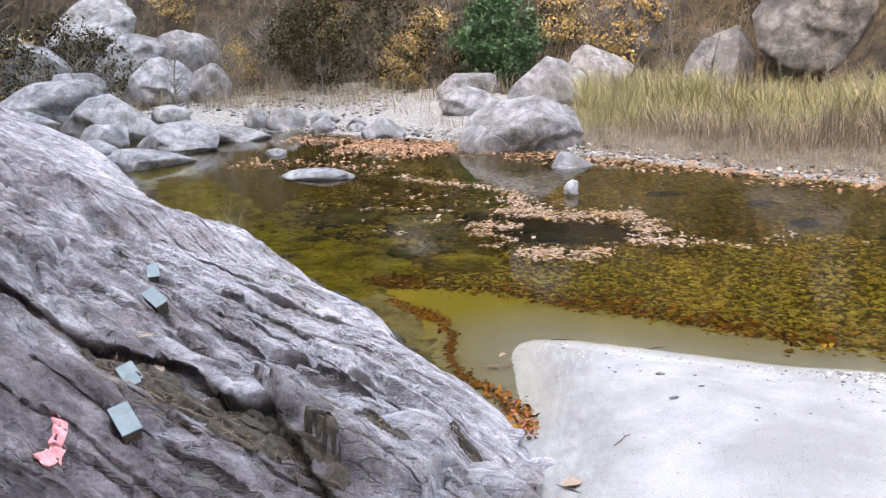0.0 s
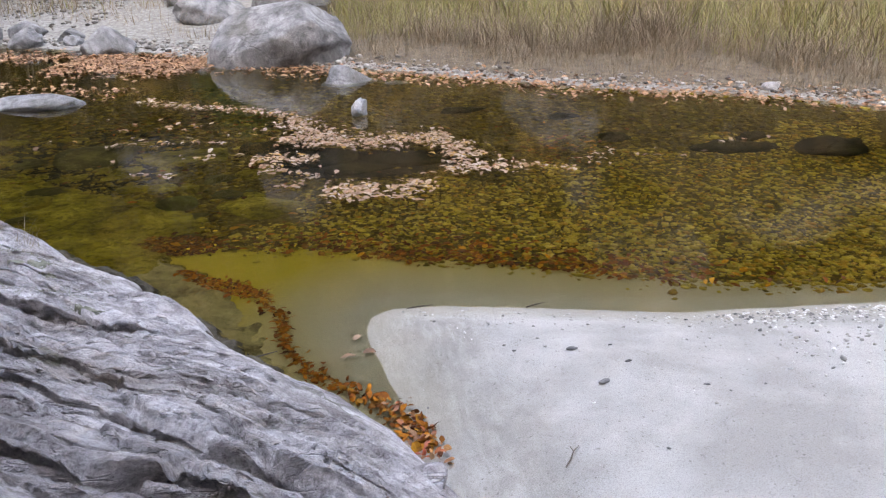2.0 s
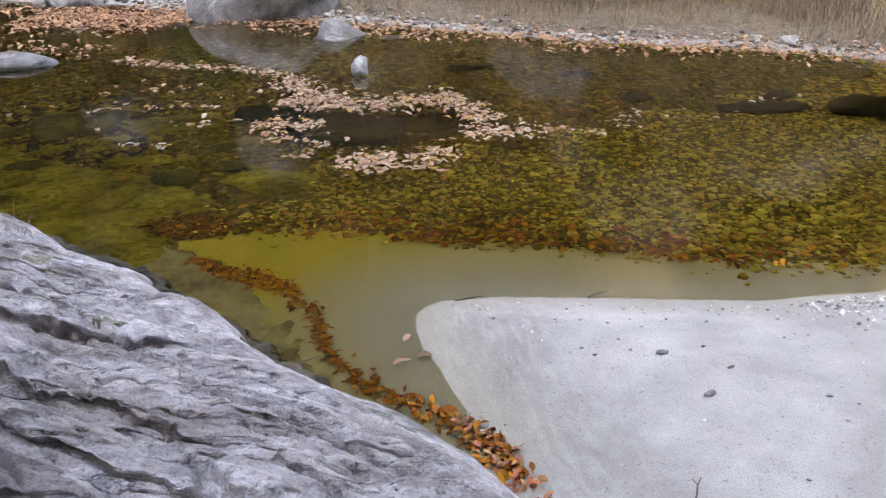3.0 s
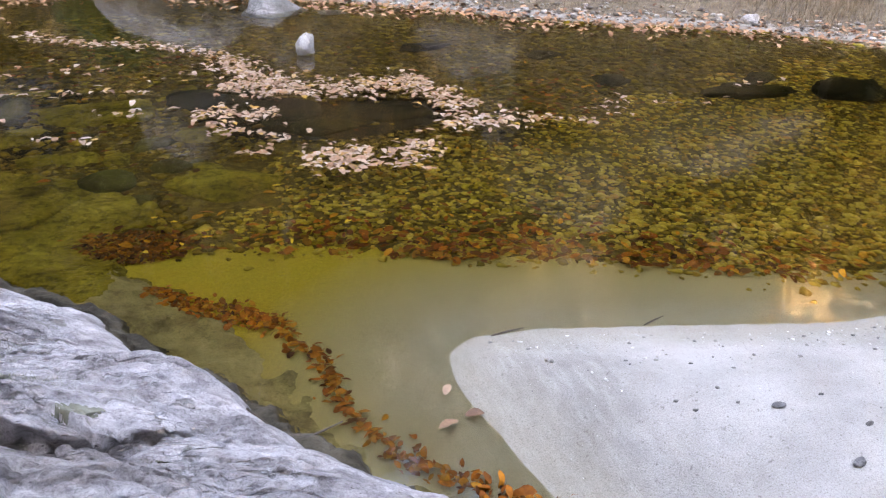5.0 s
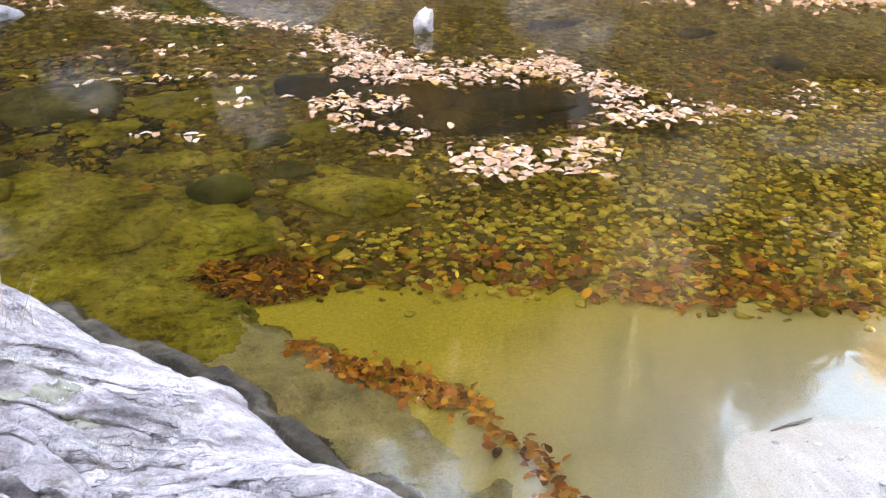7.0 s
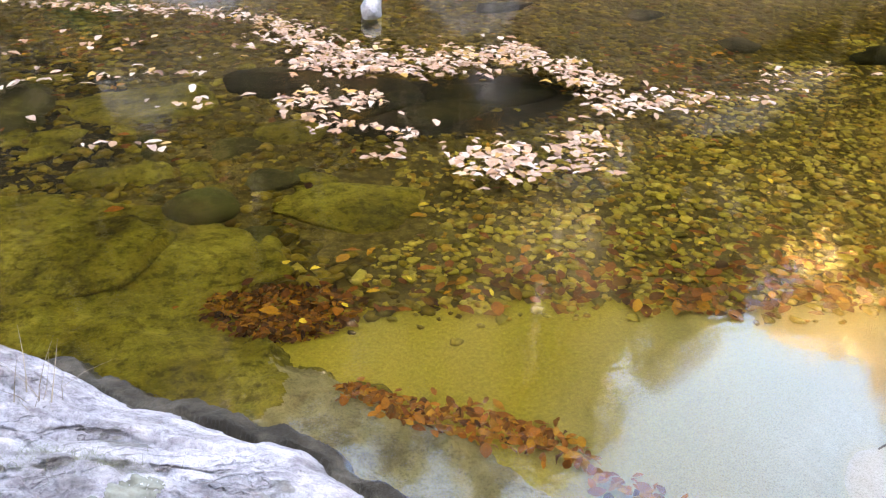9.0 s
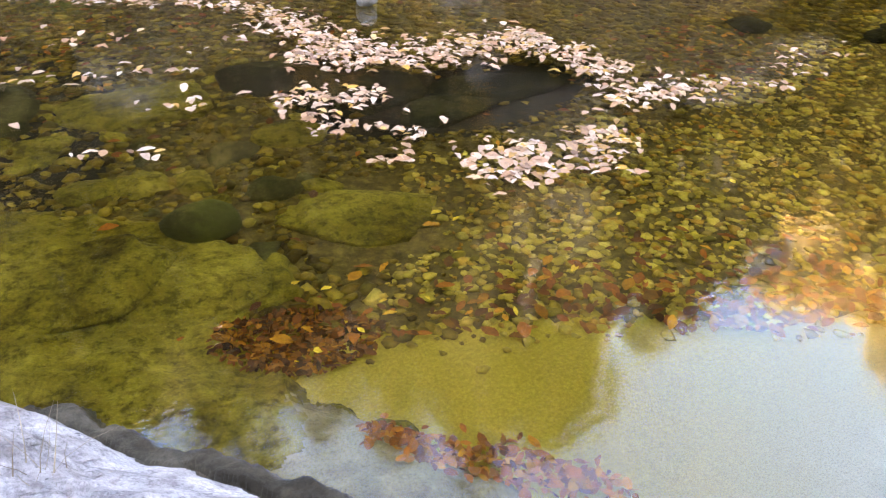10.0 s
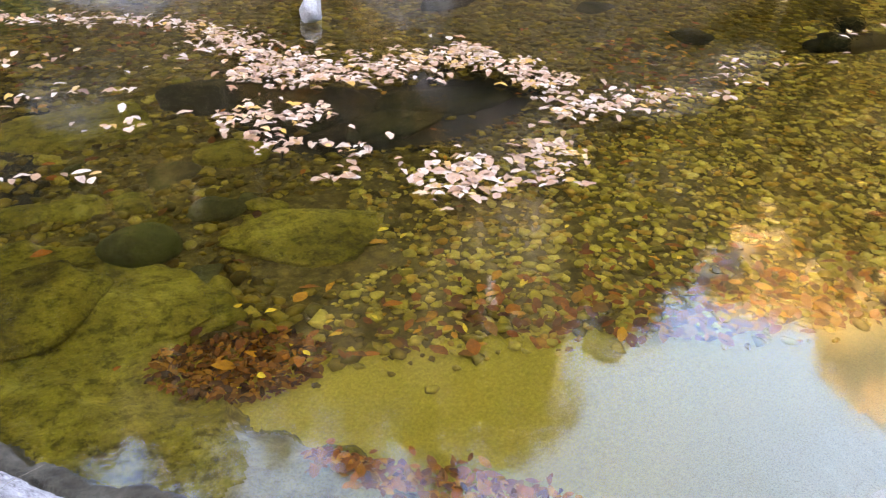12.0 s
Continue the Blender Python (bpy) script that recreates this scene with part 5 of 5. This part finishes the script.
def draped(name, cx, cy, long, wide, turn, mat, label, category, seed, lift=0.005, rag=0.5, cell=0.012):
    """A ragged thin layer that follows the slab."""
    c, d = math.cos(turn), math.sin(turn)
    a, b = np.meshgrid(np.arange(-long * 1.4, long * 1.4, cell), np.arange(-wide * 1.4, wide * 1.4, cell))
    px, py = cx + a * c - b * d, cy + a * d + b * c
    edge = (a / long) ** 2 + (b / wide) ** 2 + rag * 2 * fbm(px * 9, py * 9, seed)
    thick = np.clip((1 - edge) * 0.06, -0.01, lift * 2)
    lx, ly = rock_lean(px, py)
    verts = np.stack([(px + lx).ravel(), (py + ly).ravel(), (rock_height(px, py) + thick + 0.002 * fbm(px * 60, py * 60, seed)).ravel()], 1)
    h, w = a.shape
    i = (np.arange(h - 1)[:, None] * w + np.arange(w - 1)[None, :]).ravel()
    faces = np.stack([i, i + 1, i + w + 1, i + w], 1)
    faces = faces[(edge.ravel()[faces] < 1.05).all(1)]
    verts, faces = trimmed(verts, faces)
    return tagged(new(name, mesh_of(name, verts, faces.tolist(), mat)), label, category, kind="stuff")


def slab_cover():
    soil = plain("brown_needle_soil", [(0.3, (0.022, 0.017, 0.013)), (0.5, (0.055, 0.043, 0.032)), (0.72, (0.12, 0.095, 0.07))], 45, 0.95, 0.8, 0.01)
    draped("soil_patch", 0.20, -1.03, 0.46, 0.15, -0.2, soil, "brown soil with pine needles in a hollow of the slab", "soil", 1, 0.012, 1.3, 0.009)
    draped("soil_patch", -0.2, -0.94, 0.2, 0.05, 0.1, soil, "brown soil below an open joint of the slab", "soil", 3, 0.006, 1.2, 0.009)
    draped("soil_patch", 0.66, -0.47, 0.16, 0.06, 2.5, soil, "brown soil in a joint of the slab", "soil", 2, 0.006, 1.2, 0.009)
    draped("soil_patch", 0.98, 0.2, 0.25, 0.05, 2.4, soil, "brown soil between the shore slabs", "soil", 4, 0.006, 1.2, 0.009)
    rnd = random.Random(61)
    needles = []
    for cx, cy, a, b, count in ((0.20, -1.03, 0.28, 0.09, 330), (-0.2, -0.94, 0.14, 0.04, 60), (0.66, -0.47, 0.1, 0.05, 50), (1.0, 0.15, 0.14, 0.12, 60)):
        for _ in range(count):
            x, y, t, n = rnd.gauss(cx, a), rnd.gauss(cy, b), rnd.uniform(0, 6.3), rnd.uniform(0.02, 0.05)
            ends = [(x - n * math.cos(t), y - n * math.sin(t)), (x + n * math.cos(t), y + n * math.sin(t))]
            needles.append(tube([(px, py, surface(px, py) + 0.012) for px, py in ends], [0.0016, 0.0012], 3))
    straw = plain("dry_needles", [(0.3, (0.16, 0.10, 0.06)), (0.7, (0.34, 0.25, 0.16))], 60)
    tagged(new("pine_needles", mesh_of("pine_needles", *joined(needles), straw)), "dry brown pine needles strewn over the soil", "needles", kind="stuff")
    lichen = plain("grey_green_lichen", [(0.3, (0.09, 0.09, 0.07)), (0.5, (0.15, 0.15, 0.12)), (0.72, (0.22, 0.22, 0.18))], 35, 0.95, 0.5, 0.006)
    for k, (x, y, a, b, t) in enumerate([(-1.2, 3.57, 0.085, 0.055, 0.2), (-1.33, 3.52, 0.07, 0.03, 0.4), (-1.13, 3.45, 0.07, 0.03, -0.4), (-0.6, 2.35, 0.09, 0.04, 0.3), (-0.9, 2.6, 0.08, 0.03, -0.3), (-0.35, 2.05, 0.05, 0.025, 0.1), (-1.45, 3.05, 0.1, 0.05, 0.5)]):
        draped("lichen_patch", x, y, a, b, t, lichen, "dull grey-green lichen patch on the slab", "lichen", 20 + k, 0.002, 0.35, 0.007)


slab_cover()
shore_stones()
small_things()
for x, y, turn, size in [(-0.96, 0.61, -62, (0.11, 0.07)), (-0.59, -0.06, -25, (0.125, 0.075)), (-0.2, -1.0, -36, (0.115, 0.068)), (0.0, -1.39, -40, (0.13, 0.07))]:
    rock_marker(x, y, turn, size)
paint_mark()


# ---- plants ----
def blade_template(rnd, bend, wide):
    x, pts = 0.0, []
    lean = rnd.uniform(0, 6.3)
    for k in range(4):
        t = k / 3
        r = bend * t * t
        w = wide * (1 - t * 0.9)
        cx, cy = math.cos(lean) * r, math.sin(lean) * r
        pts += [(cx - math.sin(lean) * w, cy + math.cos(lean) * w, t * (1 - 0.25 * bend)), (cx + math.sin(lean) * w, cy - math.cos(lean) * w, t * (1 - 0.25 * bend))]
    faces = [(0, 1, 3, 2), (2, 3, 5, 4), (4, 5, 7, 6)]
    return np.array(pts), faces


BLADES = [blade_template(random.Random(k), 0.18 + 0.13 * (k % 5), 0.006 + 0.003 * (k % 3)) for k in range(10)]


def grass():
    rnd = random.Random(61)
    tall, dead = [], []
    for _ in range(3400):
        x = rnd.uniform(1.8, 17)
        back = 0.10 + 6.4 * rnd.random() ** 1.1
        line = float(np.interp(x, [p[0] for p in FAR], [p[1] for p in FAR]))
        y = line + back + 0.3 * rnd.random()
        patch = float(vnoise(np.array([x * 0.9]), np.array([y * 0.9]), 95)[0])
        clump = float(vnoise(np.array([x * 2.6]), np.array([y * 2.6]), 96)[0])
        grow = min(1.0, 0.20 + back / 5.0) * (0.40 + 0.60 * patch + 0.35 * clump)
        for _ in range(15):
            h = grow * rnd.uniform(0.35, 1.15)
            (tall if back > 1.6 + 2.4 * patch and rnd.random() < 0.25 + 0.6 * clump else dead).append((x + rnd.gauss(0, 0.12), y + rnd.gauss(0, 0.12), h * (1.0 if back > 2 else 0.8)))
    for _ in range(1900):
        x = rnd.uniform(-20, 16)
        y = 20.5 + 11 * rnd.random() ** 1.4 - 0.25 * max(0, x - 4)
        for _ in range(8):
            (dead if rnd.random() < 0.85 else tall).append((x + rnd.gauss(0, 0.2), y + rnd.gauss(0, 0.2), rnd.uniform(0.3, 1.0)))
    for cx, cy in [(-7.6, 19.6), (-5.6, 20.2), (-1.8, 17.0), (2.2, 13.6), (-0.9, 16.4), (2.6, 14.2), (-9.2, 20.6), (-4.0, 19.4), (-2.8, 18.7), (-6.6, 19.0), (-3.0, 20.4), (-8.4, 21.6), (-5.2, 21.8)]:
        for _ in range(60):
            dead.append((cx + rnd.gauss(0, 0.35), cy + rnd.gauss(0, 0.25), rnd.uniform(0.25, 0.7)))
    for name, spots, mat, label in (("reed_grass", tall, M_GRASS, "tall yellow-green reed grass on the far bank"), ("dry_grass", dead, M_STRAW, "bleached dry grass along the far bank")):
        z = heights(spots, ground_height)
        rows = [(rnd.randrange(10), (x, y, zz - 0.02), rnd.uniform(0, 6.3), rnd.gauss(0, 0.16), rnd.gauss(0, 0.16), (h * 1.25, h * 1.25, h * 0.9)) for (x, y, h), zz in zip(spots, z)]
        v, f = scattered(BLADES, rows)
        tagged(new(name, mesh_of(name, v, f, mat)), label, "grass", kind="stuff")
    sprigs = []
    for cx, cy, count, h, spread in [(-2.2, 4.75, 40, 0.35, 0.1), (-2.5, 5.0, 30, 0.3, 0.1), (-1.44, 4.1, 14, 0.26, 0.03), (0.03, 2.98, 8, 0.16, 0.02)]:
        for _ in range(count):
            sprigs.append((cx + rnd.gauss(0, spread), cy + rnd.gauss(0, spread), h * rnd.uniform(0.5, 1.1)))
    z = heights(sprigs, both)
    v, f = scattered(BLADES, [(rnd.randrange(10), (x, y, zz - 0.01), rnd.uniform(0, 6.3), rnd.gauss(0, 0.3), rnd.gauss(0, 0.3), (h * 0.9, h * 0.9, h)) for (x, y, h), zz in zip(sprigs, z)])
    tagged(new("rock_sprigs", mesh_of("rock_sprigs", v, f, M_STRAW)), "dry sprigs rooted in cracks of the slab", "grass", kind="stuff")
    moss = []
    for cx, cy, sx, sy, count in [(-1.42, 3.73, 0.10, 0.04, 500), (-1.25, 3.7, 0.06, 0.025, 250), (-1.04, 3.31, 0.07, 0.04, 260), (-0.75, 2.55, 0.10, 0.04, 260), (-1.0, 2.3, 0.1, 0.05, 260)]:
        moss += [(cx + rnd.gauss(0, sx), cy + rnd.gauss(0, sy), rnd.uniform(0.012, 0.035)) for _ in range(count)]
    z = heights(moss, both)
    v, f = scattered(BLADES, [(rnd.randrange(10), (x, y, zz - 0.004), rnd.uniform(0, 6.3), rnd.gauss(0, 0.4), rnd.gauss(0, 0.4), (h * 2.5, h * 2.5, h)) for (x, y, h), zz in zip(moss, z)])
    tagged(new("moss_tufts", mesh_of("moss_tufts", v, f, M_MOSS)), "grey-green moss tufts in hollows of the slab", "moss", kind="stuff")


def crown_mesh(rnd, mat, clumps, per, spread, leaf, tall, low, droop=0.0):
    spots = []
    for _ in range(clumps):
        t = rnd.random()
        a = rnd.uniform(0, 6.3)
        r = spread * math.sin(math.pi * (0.12 + 0.85 * t)) ** 0.7 * rnd.random() ** 0.4
        c = (math.cos(a) * r, math.sin(a) * r, low + (tall - low) * t)
        s = spread * rnd.uniform(0.14, 0.32)
        for _ in range(per):
            p = (c[0] + rnd.gauss(0, s * 0.6), c[1] + rnd.gauss(0, s * 0.6), c[2] + rnd.gauss(0, s * 0.45))
            spots.append((rnd.randrange(8), p, rnd.uniform(0, 6.3), rnd.gauss(0, 0.8), rnd.gauss(droop, 0.8), leaf * rnd.uniform(0.6, 1.3)))
    v, f = scattered(LIGHT_LEAVES, spots)
    return mesh_of("crown", v, f, mat)


LIGHT_LEAVES = [(np.array([(-0.5, 0, 0), (0, 0.32, 0.06), (0.5, 0, -0.05), (0, -0.32, 0.08)]) * (1 + 0.1 * k), [(0, 1, 2), (0, 2, 3)]) for k in range(8)]


def wood_mesh(rnd, tall, thick, limbs):
    pieces = [tube([(0, 0, -0.3), (rnd.gauss(0, 0.02) * tall, rnd.gauss(0, 0.02) * tall, tall * 0.35), (rnd.gauss(0, 0.04) * tall, rnd.gauss(0, 0.04) * tall, tall * 0.7), (0.02 * tall, 0, tall * 0.97)], [thick, thick * 0.75, thick * 0.42, thick * 0.06])]
    for _ in range(limbs):
        t = rnd.uniform(0.2, 0.85)
        a, n = rnd.uniform(0, 6.3), tall * rnd.uniform(0.18, 0.36) * (1.1 - 0.6 * t)
        s = (0, 0, tall * t)
        m = (math.cos(a) * n * 0.5, math.sin(a) * n * 0.5, tall * t + n * 0.3)
        e = (math.cos(a + 0.3) * n, math.sin(a + 0.3) * n, tall * t + n * rnd.uniform(0.5, 0.9))
        pieces.append(tube([s, m, e], [thick * 0.35 * (1.1 - t), thick * 0.2, thick * 0.04], 5))
    v, f = joined(pieces)
    return mesh_of("trunk", v, f, M_BARK)


def tree(name, seed, tall, thick, limbs, mat, clumps, per, spread, leaf, low, label):
    rnd = random.Random(seed)
    base = new(name)
    part("trunk", wood_mesh(rnd, tall, thick, limbs), base)
    if mat:
        part("crown", crown_mesh(rnd, mat, clumps, per, spread, leaf, tall * 1.02, low * tall), base)
    return tagged(base, label, "tree" if "shrub" not in name else "shrub")


def woods():
    rnd = random.Random(71)
    kinds = {
        "yellow": [tree("tree", 1 + k, 8 + k, 0.2, 16, M_YELLOW, 70, 26, 2.6, 0.26, 0.25, "tree with bright yellow autumn leaves on the slope") for k in range(2)],
        "olive": [tree("tree", 11 + k, 9 + k, 0.22, 16, M_OLIVELEAF, 80, 26, 2.7, 0.26, 0.2, "dull olive-brown autumn tree on the slope") for k in range(2)],
        "bare": [tree("tree", 21, 8, 0.18, 34, None, 0, 0, 0, 0, 0, "bare grey tree on the slope")],
        "shrub": [tree("shrub", 31 + k, 1.8 + 0.5 * k, 0.035, 16, M_TAWNY if k == 0 else M_OLIVELEAF, 40, 40, 0.95, 0.065, 0.15, "shrub with yellow autumn leaves on the bank" if k == 0 else "olive-brown leafy shrub on the bank") for k in range(2)],
        "bareshrub": [tree("shrub", 41, 1.9, 0.03, 40, None, 0, 0, 0, 0, 0, "bare brown shrub on the bank")],
    }
    used = set()

    def place(kind, x, y, size):
        ob = rnd.choice(kinds[kind])
        m = pose(x, y, surface(x, y) - 0.1, 0, 0, rnd.uniform(0, 360))
        if ob in used:
            ob = copy_thing(ob, m)
        else:
            used.add(ob)
            ob.matrix_world = m
        ob.scale = (size, size, size)
        ob["group"] = "slope trees" if ob["category"] == "tree" else "bank shrubs"
    for _ in range(170):
        az, r = radians(rnd.uniform(43, 80)), 22 + 30 * rnd.random() ** 1.4
        place("yellow" if rnd.random() < 0.92 and (az > radians(52) or az > radians(47) and r > 38) else "olive", -1 + r * math.sin(az), 1.5 + r * math.cos(az), rnd.uniform(0.62, 1.0))
    for _ in range(70):
        az, r = radians(rnd.uniform(-55, 41)), rnd.uniform(27, 66)
        place(rnd.choice(("olive", "olive", "olive", "bare")), -1 + r * math.sin(az), 1.5 + r * math.cos(az), rnd.uniform(0.7, 1.2))
    for _ in range(170):
        az, r = radians(rnd.uniform(-42, 32)), 23 + 12 * rnd.random() ** 1.5
        place(rnd.choice(("shrub", "bareshrub", "bareshrub", "bareshrub")), r * math.sin(az), r * math.cos(az), rnd.uniform(0.7, 1.5))
    for x, y, kind, size in [(-9.0, 27, "shrub", 1.2), (-6.5, 28.5, "shrub", 1.4), (-4.8, 25.5, "bareshrub", 1.1), (-3.0, 26.5, "shrub", 1.0), (-7.8, 24.5, "bareshrub", 1.0), (3.2, 23.5, "shrub", 1.3), (4.6, 22.5, "bareshrub", 1.2), (6.9, 23.5, "shrub", 1.3), (10.5, 21.5, "shrub", 1.4), (8.0, 18.6, "bareshrub", 0.9), (5.4, 20.0, "bareshrub", 1.1), (13.0, 20.5, "bareshrub", 1.4), (-10.2, 29.5, "shrub", 1.5), (-12.0, 30.5, "bareshrub", 1.5), (-2.6, 24.0, "bareshrub", 0.9), (11.3, 16.4, "bareshrub", 0.9), (-15.5, 33.0, "shrub", 1.5), (1.8, 26.5, "bareshrub", 1.5), (-9.8, 23.6, "shrub", 0.8)]:
        place(kind, x, y, size)


def pine():
    rnd = random.Random(81)
    base = new("pine_bush")
    part("trunk", wood_mesh(rnd, 2.6, 0.07, 20), base)
    part("crown", crown_mesh(rnd, M_GREEN, 110, 90, 1.35, 0.09, 2.7, 0.2), base)
    base.matrix_world = pose(-0.7, 22.6, surface(-0.7, 22.6), 0, 0, 30)
    tagged(base, "dense dark green young pine behind the boulders", "tree")


grass()
woods()
pine()
